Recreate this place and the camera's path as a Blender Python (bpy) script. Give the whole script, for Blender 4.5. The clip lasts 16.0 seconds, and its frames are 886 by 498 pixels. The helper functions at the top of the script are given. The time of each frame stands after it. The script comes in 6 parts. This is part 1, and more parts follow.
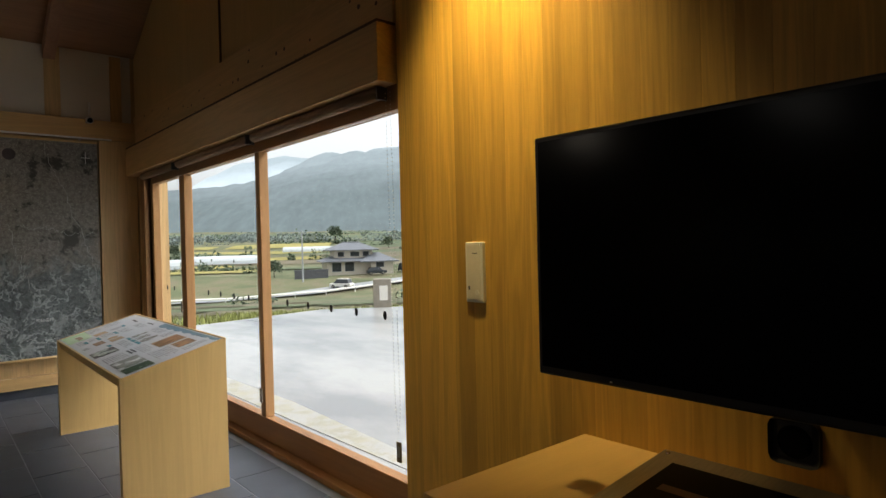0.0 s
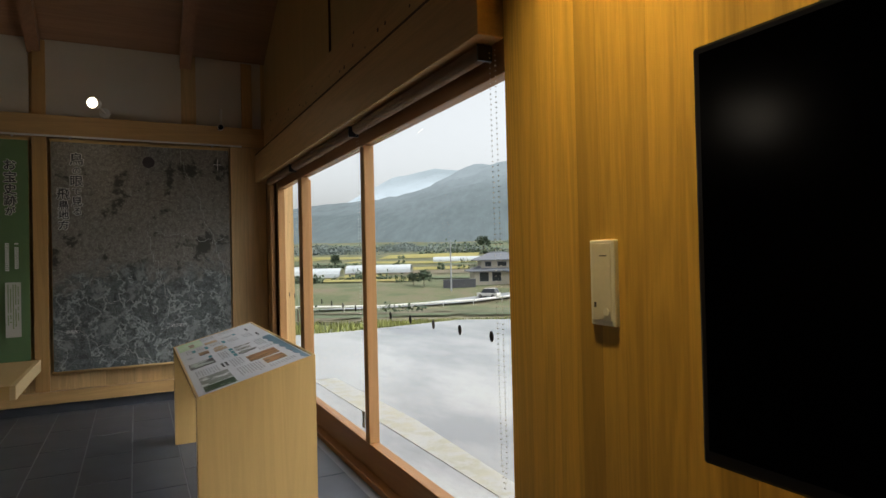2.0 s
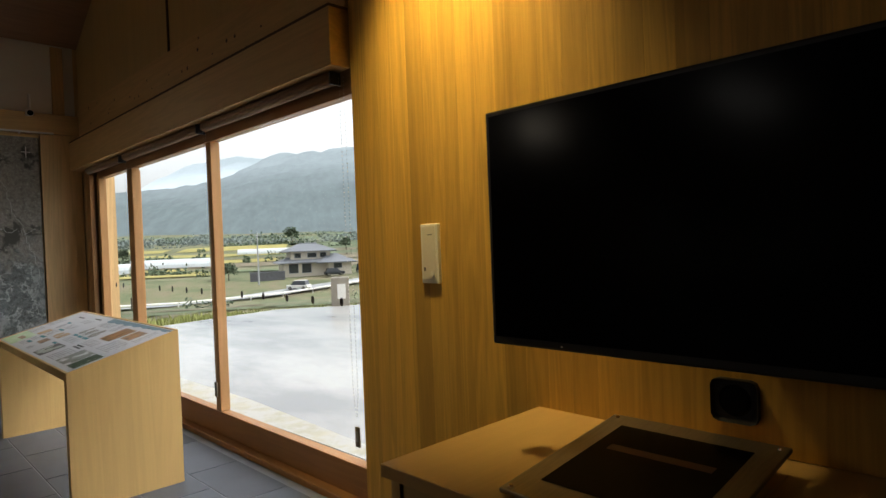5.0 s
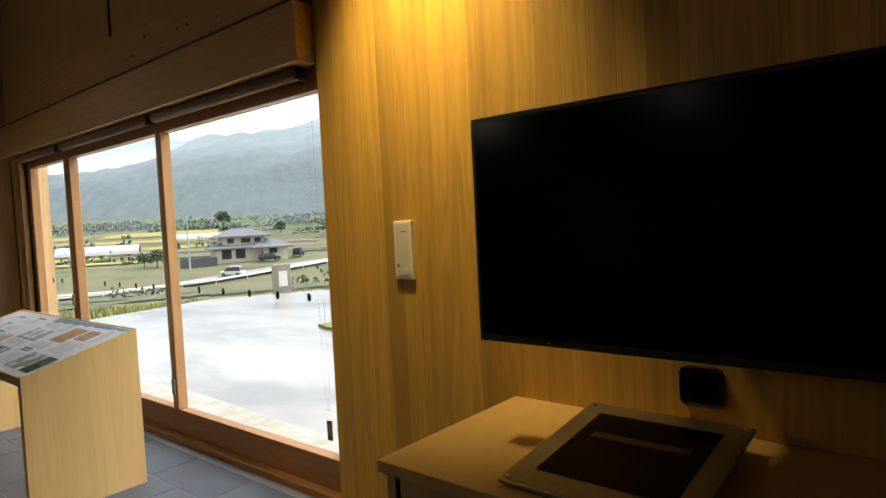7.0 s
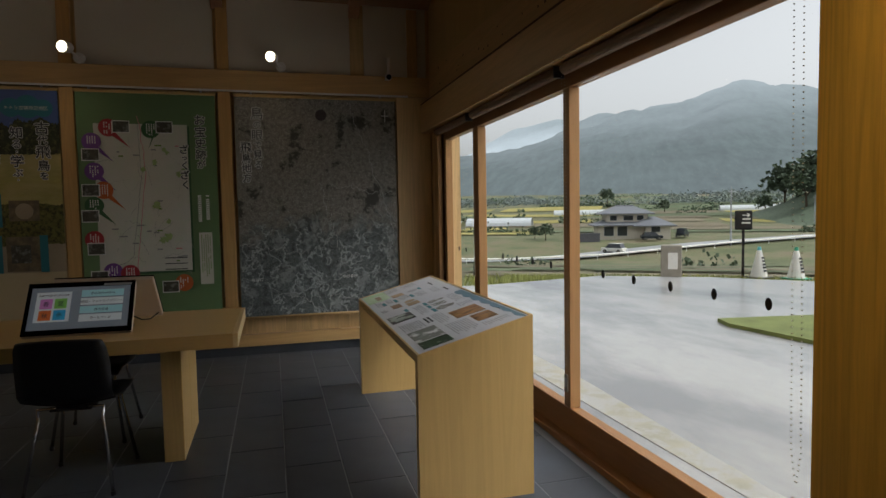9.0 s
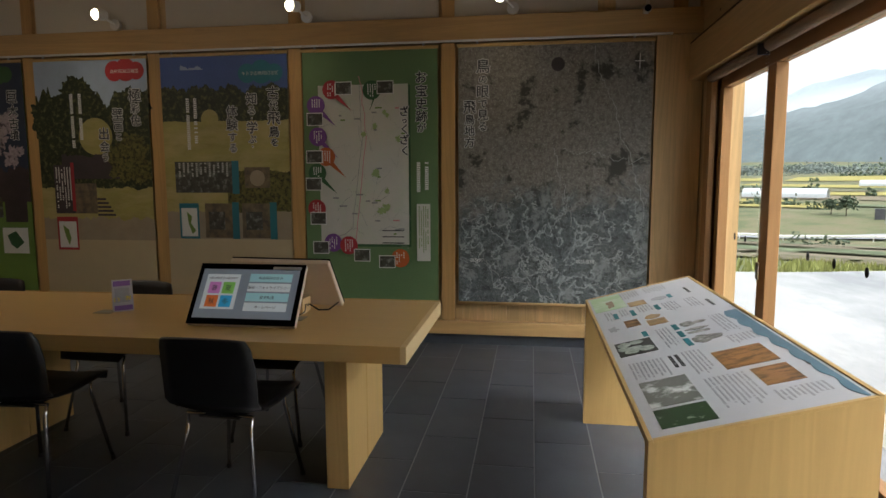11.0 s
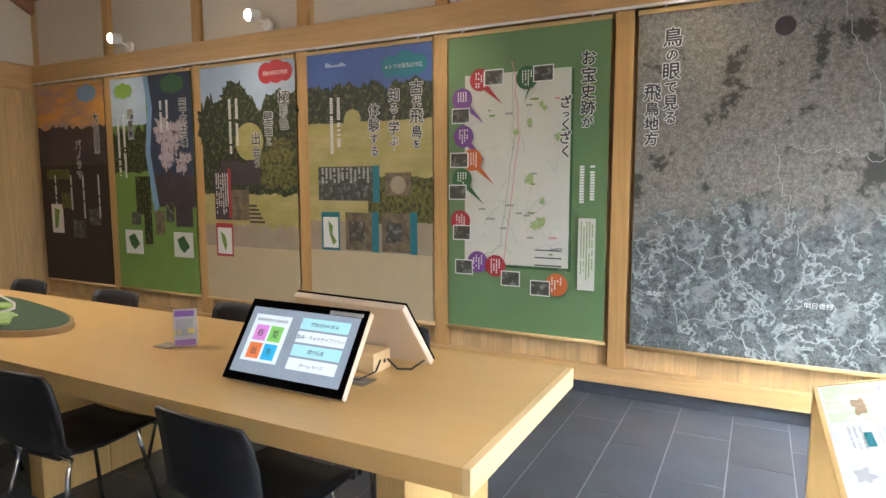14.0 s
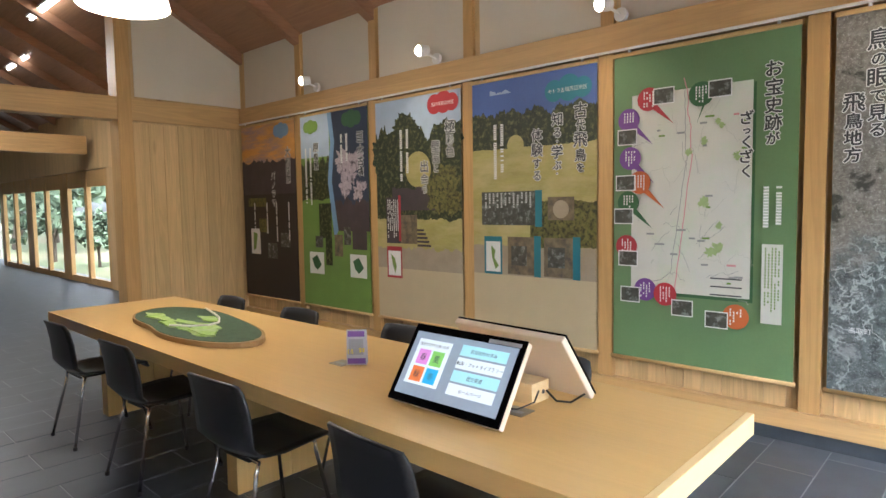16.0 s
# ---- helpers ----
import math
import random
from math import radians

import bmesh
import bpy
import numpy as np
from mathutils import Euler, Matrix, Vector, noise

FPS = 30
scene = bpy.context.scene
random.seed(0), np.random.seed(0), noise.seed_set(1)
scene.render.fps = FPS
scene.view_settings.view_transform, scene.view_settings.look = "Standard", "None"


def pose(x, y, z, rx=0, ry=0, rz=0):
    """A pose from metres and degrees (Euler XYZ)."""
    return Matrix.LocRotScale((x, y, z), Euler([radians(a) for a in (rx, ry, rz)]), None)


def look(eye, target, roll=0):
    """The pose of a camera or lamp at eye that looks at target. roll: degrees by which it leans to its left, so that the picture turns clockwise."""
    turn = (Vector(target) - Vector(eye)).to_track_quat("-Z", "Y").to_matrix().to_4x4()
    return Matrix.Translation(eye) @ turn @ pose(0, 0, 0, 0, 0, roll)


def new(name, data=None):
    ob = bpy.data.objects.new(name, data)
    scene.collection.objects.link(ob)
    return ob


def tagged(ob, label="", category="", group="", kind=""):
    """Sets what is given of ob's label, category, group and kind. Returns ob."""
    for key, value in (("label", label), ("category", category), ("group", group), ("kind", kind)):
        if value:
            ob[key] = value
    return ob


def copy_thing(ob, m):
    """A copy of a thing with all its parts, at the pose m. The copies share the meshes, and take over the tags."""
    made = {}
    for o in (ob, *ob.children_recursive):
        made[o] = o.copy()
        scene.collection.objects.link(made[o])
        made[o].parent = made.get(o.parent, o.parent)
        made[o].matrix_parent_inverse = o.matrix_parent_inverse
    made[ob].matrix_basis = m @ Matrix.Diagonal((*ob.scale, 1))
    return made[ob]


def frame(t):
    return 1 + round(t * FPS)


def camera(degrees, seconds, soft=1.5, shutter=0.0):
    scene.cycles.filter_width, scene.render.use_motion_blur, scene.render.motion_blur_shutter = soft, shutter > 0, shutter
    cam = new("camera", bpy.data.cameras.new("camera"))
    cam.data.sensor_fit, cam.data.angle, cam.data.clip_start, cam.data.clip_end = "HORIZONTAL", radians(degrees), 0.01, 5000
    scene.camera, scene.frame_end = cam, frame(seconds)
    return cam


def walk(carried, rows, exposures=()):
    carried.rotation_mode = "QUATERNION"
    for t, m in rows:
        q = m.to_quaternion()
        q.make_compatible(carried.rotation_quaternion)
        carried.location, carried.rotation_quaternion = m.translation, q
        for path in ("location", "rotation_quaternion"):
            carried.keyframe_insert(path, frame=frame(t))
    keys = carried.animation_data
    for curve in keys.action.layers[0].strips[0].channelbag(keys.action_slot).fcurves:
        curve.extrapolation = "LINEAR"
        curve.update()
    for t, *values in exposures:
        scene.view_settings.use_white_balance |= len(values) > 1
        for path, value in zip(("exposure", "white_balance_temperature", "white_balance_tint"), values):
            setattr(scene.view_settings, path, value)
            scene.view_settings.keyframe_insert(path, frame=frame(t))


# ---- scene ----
import functools
cam = camera(71.9, 16.0)
PATH = [
    (0, (0.742, 0.629, 1.326), (2.042, 2.149, 1.305), -1.4),
    (0.5, (0.792, 0.707, 1.318), (2.025, 2.281, 1.269), -1.0),
    (1, (0.923, 0.896, 1.315), (2.139, 2.484, 1.271), -1.1),
    (1.5, (1.13, 1.013, 1.309), (2.254, 2.667, 1.294), -1.4),
    (2, (1.245, 1.065, 1.29), (2.145, 2.851, 1.313), -1.3),
    (2.5, (1.248, 1.068, 1.272), (1.913, 2.954, 1.321), -0.7),
    (3, (1.165, 1.034, 1.278), (1.932, 2.88, 1.342), -0.2),
    (3.5, (1.016, 0.936, 1.314), (2.12, 2.602, 1.377), -1.0),
    (4, (0.896, 0.758, 1.289), (2.053, 2.389, 1.328), -2.0),
    (4.5, (0.803, 0.615, 1.263), (1.967, 2.241, 1.265), -1.6),
    (5, (0.735, 0.606, 1.253), (2.135, 2.034, 1.227), -2.2),
    (5.2, (0.715, 0.616, 1.261), (2.202, 1.953, 1.227), -2.6),
    (7.3, (0.592, 0.696, 1.323), (2.126, 1.975, 1.228), -2.8),
    (7.5, (0.648, 0.755, 1.326), (2.119, 2.106, 1.224), -2.6),
    (8, (0.79, 0.939, 1.325), (1.969, 2.551, 1.224), -2.4),
    (8.5, (0.801, 1.163, 1.324), (1.625, 2.981, 1.209), -1.3),
    (9, (0.898, 1.465, 1.298), (1.433, 3.388, 1.176), -1.0),
    (9.5, (1.024, 1.731, 1.333), (1.187, 3.718, 1.177), -0.5),
    (9.7, (1.052, 1.838, 1.332), (1.097, 3.831, 1.167), -0.2),
    (11.8, (1.24, 2.822, 1.339), (0.891, 4.777, 1.097), -0.6),
    (12, (1.255, 2.917, 1.334), (0.872, 4.865, 1.092), -0.6),
    (12.5, (1.284, 3.156, 1.347), (0.689, 5.051, 1.112), -0.1),
    (13, (1.226, 3.336, 1.362), (0.565, 5.208, 1.124), -0.1),
    (13.5, (1.24, 3.434, 1.373), (0.463, 5.264, 1.154), -0.3),
    (14, (1.286, 3.449, 1.375), (0.373, 5.216, 1.16), -0.1),
    (14.5, (1.294, 3.445, 1.377), (0.277, 5.153, 1.16), -0.3),
    (15, (1.276, 3.456, 1.39), (0.136, 5.087, 1.19), -0.4),
    (15.5, (1.288, 3.448, 1.408), (0.008, 4.977, 1.252), -0.8),
    (16, (1.297, 3.46, 1.404), (-0.054, 4.927, 1.261), -0.9),
]
EXPOSURES = [(0.0, 0.65, 6400, 10), (1.5, 0.5, 6400, 10), (3.0, 0.3, 6400, 10), (4.0, 0.55, 6400, 10), (5.0, 0.75, 6400, 10), (7.3, 1.0, 6400, 10), (8.5, 0.3, 6400, 10), (9.7, -0.1, 6400, 10), (11.8, 1.8, 6300, 10), (12.5, 2.3, 6200, 10), (13.5, 2.9, 5900, 10), (16.0, 3.05, 5700, 10)]
walk(cam, [(t, look(eye, target, roll)) for t, eye, target, roll in PATH], EXPOSURES)

# ---- light ----
world = bpy.data.worlds.new("overcast_sky")
scene.world = world
world.use_nodes = True
wn, wl = world.node_tree.nodes, world.node_tree.links
sky = wn.new("ShaderNodeTexSky")
sky.sky_type = "NISHITA"
sky.sun_disc = False
sky.sun_elevation, sky.sun_rotation = radians(50), radians(120)
sky.air_density, sky.dust_density = 1.0, 4.0
hsv = wn.new("ShaderNodeHueSaturation")
hsv.inputs["Saturation"].default_value = 0.12
hsv.inputs["Value"].default_value = 1.25
wl.new(sky.outputs[0], hsv.inputs["Color"])
wl.new(hsv.outputs[0], wn["Background"].inputs["Color"])
wn["Background"].inputs["Strength"].default_value = 0.15
sun = new("sun", bpy.data.lights.new("sun", "SUN"))
sun.data.energy, sun.data.angle, sun.data.color = 0.6, radians(25), (1, 0.97, 0.93)
sun.matrix_world = look((40, -20, 60), (0, 0, 0))


def lamp(name, kind, eye, target, power, colour, size=0.05, spot=60, blend=0.5):
    data = bpy.data.lights.new(name, kind)
    data.energy, data.color = power, colour
    if kind == "AREA":
        data.shape, data.size, data.size_y = "RECTANGLE", size[0], size[1]
    else:
        data.shadow_soft_size = size
    if kind == "SPOT":
        data.spot_size, data.spot_blend = radians(spot), blend
    ob = new(name, data)
    ob.matrix_world = look(eye, target)
    return ob


WARM = (1.0, 0.75, 0.30)
lamp("wall_washer_light", "SPOT", (1.98, 2.22, 2.95), (2.44, 2.2, 1.98), 96, WARM, 0.08, 74, 1.0)
for sx in (-4.08, -2.38, -0.71, 0.93):
    lamp("spot_light", "SPOT", (sx, 7.10, 2.68), (sx - 0.1, 6.0, 0.7), 4.2, (1.0, 0.80, 0.55), 0.03, 150, 1.0)
lamp("pendant_light", "POINT", (-2.52, 4.9, 2.52), (-2.52, 4.9, 0), 9, (1.0, 0.86, 0.68), 0.15)
lamp("tube_light", "AREA", (-8.5, 4.6, 3.6), (-8.5, 4.6, 0), 22, (1.0, 0.93, 0.82), (3.0, 0.3))

# ---- materials ----


def mat(name, colour, rough=0.5, metal=0.0, vary=0.12, scale=6.0, bump=0.0, fine=60.0, stretch=(1, 1, 1), rand=0.0,
        second=None, second_scale=1.5, second_cut=(0.45, 0.65), emit=0.0, spec=0.5, coat=0.0):
    m = bpy.data.materials.new(name)
    m.use_nodes = True
    n, l = m.node_tree.nodes, m.node_tree.links
    b = n["Principled BSDF"]
    b.inputs["Roughness"].default_value, b.inputs["Metallic"].default_value = rough, metal
    b.inputs["Specular IOR Level"].default_value = spec
    b.inputs["Coat Weight"].default_value = coat
    co = n.new("ShaderNodeTexCoord")
    mp = n.new("ShaderNodeMapping")
    mp.inputs["Scale"].default_value = stretch
    l.new(co.outputs["Object"], mp.inputs["Vector"])
    nz = n.new("ShaderNodeTexNoise")
    nz.inputs["Scale"].default_value, nz.inputs["Detail"].default_value = scale, 6
    l.new(mp.outputs[0], nz.inputs["Vector"])
    nf = n.new("ShaderNodeTexNoise")
    nf.inputs["Scale"].default_value, nf.inputs["Detail"].default_value = fine, 3
    l.new(mp.outputs[0], nf.inputs["Vector"])
    ad = n.new("ShaderNodeMath")
    ad.operation = "MULTIPLY_ADD"
    ad.inputs[1].default_value = 0.35
    l.new(nf.outputs["Fac"], ad.inputs[0])
    l.new(nz.outputs["Fac"], ad.inputs[2])
    val = n.new("ShaderNodeMapRange")
    val.inputs["From Min"].default_value, val.inputs["From Max"].default_value = 0.35, 1.0
    val.inputs["To Min"].default_value, val.inputs["To Max"].default_value = 1 - vary, 1 + vary
    l.new(ad.outputs[0], val.inputs["Value"])
    hs = n.new("ShaderNodeHueSaturation")
    hs.inputs["Color"].default_value = (*colour, 1)
    src = val.outputs[0]
    if rand:
        oi = n.new("ShaderNodeObjectInfo")
        rr = n.new("ShaderNodeMapRange")
        rr.inputs["To Min"].default_value, rr.inputs["To Max"].default_value = 1 - rand, 1 + rand
        l.new(oi.outputs["Random"], rr.inputs["Value"])
        mu = n.new("ShaderNodeMath")
        mu.operation = "MULTIPLY"
        l.new(src, mu.inputs[0])
        l.new(rr.outputs[0], mu.inputs[1])
        src = mu.outputs[0]
    l.new(src, hs.inputs["Value"])
    out = hs.outputs[0]
    if second:
        n2 = n.new("ShaderNodeTexNoise")
        n2.inputs["Scale"].default_value, n2.inputs["Detail"].default_value = second_scale, 8
        n2.inputs["Roughness"].default_value = 0.65
        l.new(mp.outputs[0], n2.inputs["Vector"])
        r2 = n.new("ShaderNodeMapRange")
        r2.inputs["From Min"].default_value, r2.inputs["From Max"].default_value = second_cut
        l.new(n2.outputs["Fac"], r2.inputs["Value"])
        mx = n.new("ShaderNodeMixRGB")
        l.new(r2.outputs[0], mx.inputs["Fac"])
        l.new(out, mx.inputs["Color1"])
        mx.inputs["Color2"].default_value = (*second, 1)
        out = mx.outputs[0]
    l.new(out, b.inputs["Base Color"])
    if bump:
        bp = n.new("ShaderNodeBump")
        bp.inputs["Strength"].default_value, bp.inputs["Distance"].default_value = bump, 0.01
        l.new(ad.outputs[0], bp.inputs["Height"])
        l.new(bp.outputs[0], b.inputs["Normal"])
    if emit:
        l.new(out, b.inputs["Emission Color"])
        b.inputs["Emission Strength"].default_value = emit
    return m


def wood(name, colour, axis="z", vary=0.28, rand=0.0, rough=0.45, dark=0.55, offset=True):
    """Sawn timber: stretched grain along an axis, cathedral bands and a slow change of tone."""
    m = bpy.data.materials.new(name)
    m.use_nodes = True
    n, l = m.node_tree.nodes, m.node_tree.links
    b = n["Principled BSDF"]
    b.inputs["Roughness"].default_value = rough
    b.inputs["Specular IOR Level"].default_value = 0.35
    co = n.new("ShaderNodeTexCoord")
    oi = n.new("ShaderNodeObjectInfo")
    sh = n.new("ShaderNodeVectorMath")
    sh.operation = "MULTIPLY_ADD"
    l.new(oi.outputs["Random"], sh.inputs[0])
    sh.inputs[1].default_value = (7.1, 3.3, 9.7)
    l.new(co.outputs["Object"], sh.inputs[2])
    mp = n.new("ShaderNodeMapping")
    s = {"x": (0.16, 3, 3), "y": (3, 0.16, 3), "z": (3, 3, 0.16)}[axis]
    mp.inputs["Scale"].default_value = s
    l.new(sh.outputs[0], mp.inputs["Vector"])
    n1 = n.new("ShaderNodeTexNoise")
    n1.inputs["Scale"].default_value, n1.inputs["Detail"].default_value, n1.inputs["Distortion"].default_value = 2.2, 3, 0.6
    l.new(mp.outputs[0], n1.inputs["Vector"])
    ring = n.new("ShaderNodeMath")
    ring.operation = "MULTIPLY"
    ring.inputs[1].default_value = 60
    l.new(n1.outputs["Fac"], ring.inputs[0])
    sn = n.new("ShaderNodeMath")
    sn.operation = "SINE"
    l.new(ring.outputs[0], sn.inputs[0])
    n2 = n.new("ShaderNodeTexNoise")
    n2.inputs["Scale"].default_value, n2.inputs["Detail"].default_value = 45, 4
    l.new(mp.outputs[0], n2.inputs["Vector"])
    k = n.new("ShaderNodeMath")
    k.operation = "MULTIPLY_ADD"
    k.inputs[1].default_value = 0.11
    soft = n.new("ShaderNodeMath")
    soft.operation = "MULTIPLY_ADD"
    soft.inputs[1].default_value, soft.inputs[2].default_value = 0.5, 0.25
    l.new(n2.outputs["Fac"], soft.inputs[0])
    l.new(sn.outputs[0], k.inputs[0])
    l.new(soft.outputs[0], k.inputs[2])
    k2 = n.new("ShaderNodeMath")
    k2.operation = "MULTIPLY_ADD"
    k2.inputs[1].default_value = 0.8
    l.new(n1.outputs["Fac"], k2.inputs[0])
    l.new(k.outputs[0], k2.inputs[2])
    val = n.new("ShaderNodeMapRange")
    val.inputs["From Min"].default_value, val.inputs["From Max"].default_value = 0.5, 1.3
    val.inputs["To Min"].default_value, val.inputs["To Max"].default_value = 1 - vary, 1 + vary
    l.new(k2.outputs[0], val.inputs["Value"])
    src = val.outputs[0]
    if rand:
        rr = n.new("ShaderNodeMapRange")
        rr.inputs["To Min"].default_value, rr.inputs["To Max"].default_value = 1 - rand, 1 + rand
        l.new(oi.outputs["Random"], rr.inputs["Value"])
        mu = n.new("ShaderNodeMath")
        mu.operation = "MULTIPLY"
        l.new(src, mu.inputs[0])
        l.new(rr.outputs[0], mu.inputs[1])
        src = mu.outputs[0]
    hs = n.new("ShaderNodeHueSaturation")
    hs.inputs["Color"].default_value = (*colour, 1)
    l.new(src, hs.inputs["Value"])
    # small knots
    vo = n.new("ShaderNodeTexVoronoi")
    vo.inputs["Scale"].default_value = 1.6
    mk = n.new("ShaderNodeMapping")
    mk.inputs["Scale"].default_value = {"x": (0.45, 1.6, 1.6), "y": (1.6, 0.45, 1.6), "z": (1.6, 1.6, 0.45)}[axis]
    l.new(sh.outputs[0], mk.inputs["Vector"])
    l.new(mk.outputs[0], vo.inputs["Vector"])
    kr = n.new("ShaderNodeMapRange")
    kr.inputs["From Min"].default_value, kr.inputs["From Max"].default_value = 0.03, 0.09
    kr.inputs["To Min"].default_value, kr.inputs["To Max"].default_value = dark, 0.0
    l.new(vo.outputs["Distance"], kr.inputs["Value"])
    mx = n.new("ShaderNodeMixRGB")
    l.new(kr.outputs[0], mx.inputs["Fac"])
    l.new(hs.outputs[0], mx.inputs["Color1"])
    mx.inputs["Color2"].default_value = (colour[0] * 0.25, colour[1] * 0.16, colour[2] * 0.12, 1)
    l.new(mx.outputs[0], b.inputs["Base Color"])
    bp = n.new("ShaderNodeBump")
    bp.inputs["Strength"].default_value, bp.inputs["Distance"].default_value = 0.12, 0.004
    l.new(k.outputs[0], bp.inputs["Height"])
    l.new(bp.outputs[0], b.inputs["Normal"])
    return m


CEDAR = wood("cedar_plank", (0.62, 0.37, 0.075), "z", 0.30, 0.22)
CEDAR_PALE = wood("pale_plank", (0.64, 0.44, 0.21), "z", 0.22, 0.12)
BEAM_X = wood("beam_x", (0.60, 0.38, 0.16), "x", 0.18)
BEAM_Y = wood("beam_y", (0.60, 0.38, 0.16), "y", 0.18)
POST = wood("post_wood", (0.56, 0.34, 0.13), "z", 0.18, 0.06)
FRAME_Z = wood("frame_upright", (0.42, 0.22, 0.085), "z", 0.16, 0.05)
FRAME_Y = wood("frame_rail", (0.38, 0.19, 0.075), "y", 0.16)
TABLE = wood("table_wood", (0.62, 0.40, 0.15), "x", 0.05, 0, 0.30, 0.0)
TABLE_END = wood("table_end_wood", (0.74, 0.55, 0.28), "y", 0.06, 0, 0.35, 0.0)
PANEL = wood("ply_panel", (0.56, 0.37, 0.14), "z", 0.10, 0.04, 0.4, 0.0)
CEIL = wood("ceiling_board", (0.36, 0.20, 0.11), "x", 0.2)
RAFTER = wood("rafter_wood", (0.34, 0.18, 0.10), "y", 0.2)
KNOT = mat("knot", (0.10, 0.045, 0.02), 0.6)
GROOVE = mat("groove_shadow_gap", (0.10, 0.055, 0.025), 0.8)
PLASTER = mat("cream_wallboard", (0.66, 0.60, 0.49), 0.85, vary=0.05, scale=2.0, bump=0.05)
TILE = mat("slate_tile", (0.058, 0.066, 0.080), 0.45, vary=0.22, scale=5, bump=0.08, fine=90, rand=0.14)
GROUT = mat("grout", (0.24, 0.25, 0.26), 0.8)
BLACK = mat("black_plastic", (0.012, 0.012, 0.014), 0.42, vary=0.1, bump=0.03, fine=200)
BLACK_GLOSS = mat("black_glass", (0.003, 0.003, 0.004), 0.16, vary=0.0, spec=0.05)
CHROME = mat("chrome", (0.75, 0.75, 0.76), 0.15, 1.0, vary=0.04)
STEEL = mat("brushed_steel", (0.34, 0.31, 0.27), 0.38, 1.0, vary=0.15, scale=12, stretch=(1, 14, 1))
WHITE = mat("white_plastic", (0.78, 0.76, 0.71), 0.4, vary=0.03)
PAPER = mat("white_print", (0.50, 0.51, 0.54), 0.5, vary=0.03)
INK = mat("dark_print", (0.05, 0.05, 0.055), 0.55)
GREY_INK = mat("grey_print", (0.36, 0.37, 0.39), 0.55)
GLASS = bpy.data.materials.new("window_glass")
GLASS.use_nodes = True
gb = GLASS.node_tree.nodes["Principled BSDF"]
gb.inputs["Base Color"].default_value = (0.97, 0.99, 0.98, 1)
gb.inputs["Roughness"].default_value, gb.inputs["Transmission Weight"].default_value, gb.inputs["IOR"].default_value = 0.0, 1.0, 1.02
BLIND = mat("blind_fabric", (0.24, 0.155, 0.09), 0.8, vary=0.1)
BULB = mat("lamp_glow", (1.0, 0.86, 0.62), 0.5, vary=0, emit=5.0)
TUBE = mat("tube_glow", (1.0, 0.97, 0.90), 0.5, vary=0, emit=2.0)
SHADE = mat("pendant_shade", (1.0, 0.93, 0.80), 0.5, vary=0, emit=0.5)

# ---- mesh helpers ----


def part(name, bm, material, parent=None, label="", smooth=False):
    me = bpy.data.meshes.new(name)
    bm.normal_update()
    bm.to_mesh(me)
    bm.free()
    if smooth:
        for p in me.polygons:
            p.use_smooth = True
    for m in (material if isinstance(material, (list, tuple)) else [material]):
        me.materials.append(m)
    ob = new(name, me)
    if parent:
        ob.parent = parent
    if label:
        ob["label"] = label
    return ob


def thing(name, label, category, group="", kind="", at=(0, 0, 0), turn=0):
    ob = new(name)
    ob.matrix_basis = pose(*at, 0, 0, turn)
    return tagged(ob, label, category, group, kind)


def box(x0, x1, y0, y1, z0, z1, bevel=0.0, bm=None):
    b = bm or bmesh.new()
    r = bmesh.ops.create_cube(b, size=1.0, matrix=Matrix.Translation(((x0 + x1) / 2, (y0 + y1) / 2, (z0 + z1) / 2)) @ Matrix.Diagonal((x1 - x0, y1 - y0, z1 - z0, 1)))
    if bevel:
        es = list({e for v in r["verts"] for e in v.link_edges})
        bmesh.ops.bevel(b, geom=es, offset=bevel, segments=2, affect="EDGES", profile=0.5)
    return b


def cyl(p, q, r0, r1=None, seg=16, bm=None):
    b = bm or bmesh.new()
    p, q = Vector(p), Vector(q)
    m = Matrix.Translation((p + q) / 2) @ (q - p).to_track_quat("Z", "Y").to_matrix().to_4x4()
    bmesh.ops.create_cone(b, cap_ends=True, segments=seg, radius1=r0, radius2=r0 if r1 is None else r1, depth=(q - p).length, matrix=m)
    return b


def tube(points, r, seg=8):
    """A bent tube along points."""
    b = bmesh.new()
    pts = [Vector(p) for p in points]
    rings = []
    for i, p in enumerate(pts):
        d = (pts[min(i + 1, len(pts) - 1)] - pts[max(i - 1, 0)]).normalized()
        side = d.orthogonal().normalized() if not rings else (rings[-1][1] - d * rings[-1][1].dot(d)).normalized()
        up = d.cross(side)
        rings.append(([b.verts.new(p + r * (math.cos(a) * side + math.sin(a) * up)) for a in [2 * math.pi * k / seg for k in range(seg)]], side))
    for (a, _), (c, _) in zip(rings, rings[1:]):
        for k in range(seg):
            b.faces.new((a[k], a[(k + 1) % seg], c[(k + 1) % seg], c[k]))
    b.faces.new(rings[0][0][::-1])
    b.faces.new(rings[-1][0])
    return b


def prism(outline, z0, z1, bm=None):
    b = bm or bmesh.new()
    lo = [b.verts.new((x, y, z0)) for x, y in outline]
    hi = [b.verts.new((x, y, z1)) for x, y in outline]
    b.faces.new(hi)
    b.faces.new(lo[::-1])
    n = len(outline)
    for i in range(n):
        b.faces.new((lo[i], lo[(i + 1) % n], hi[(i + 1) % n], hi[i]))
    return b


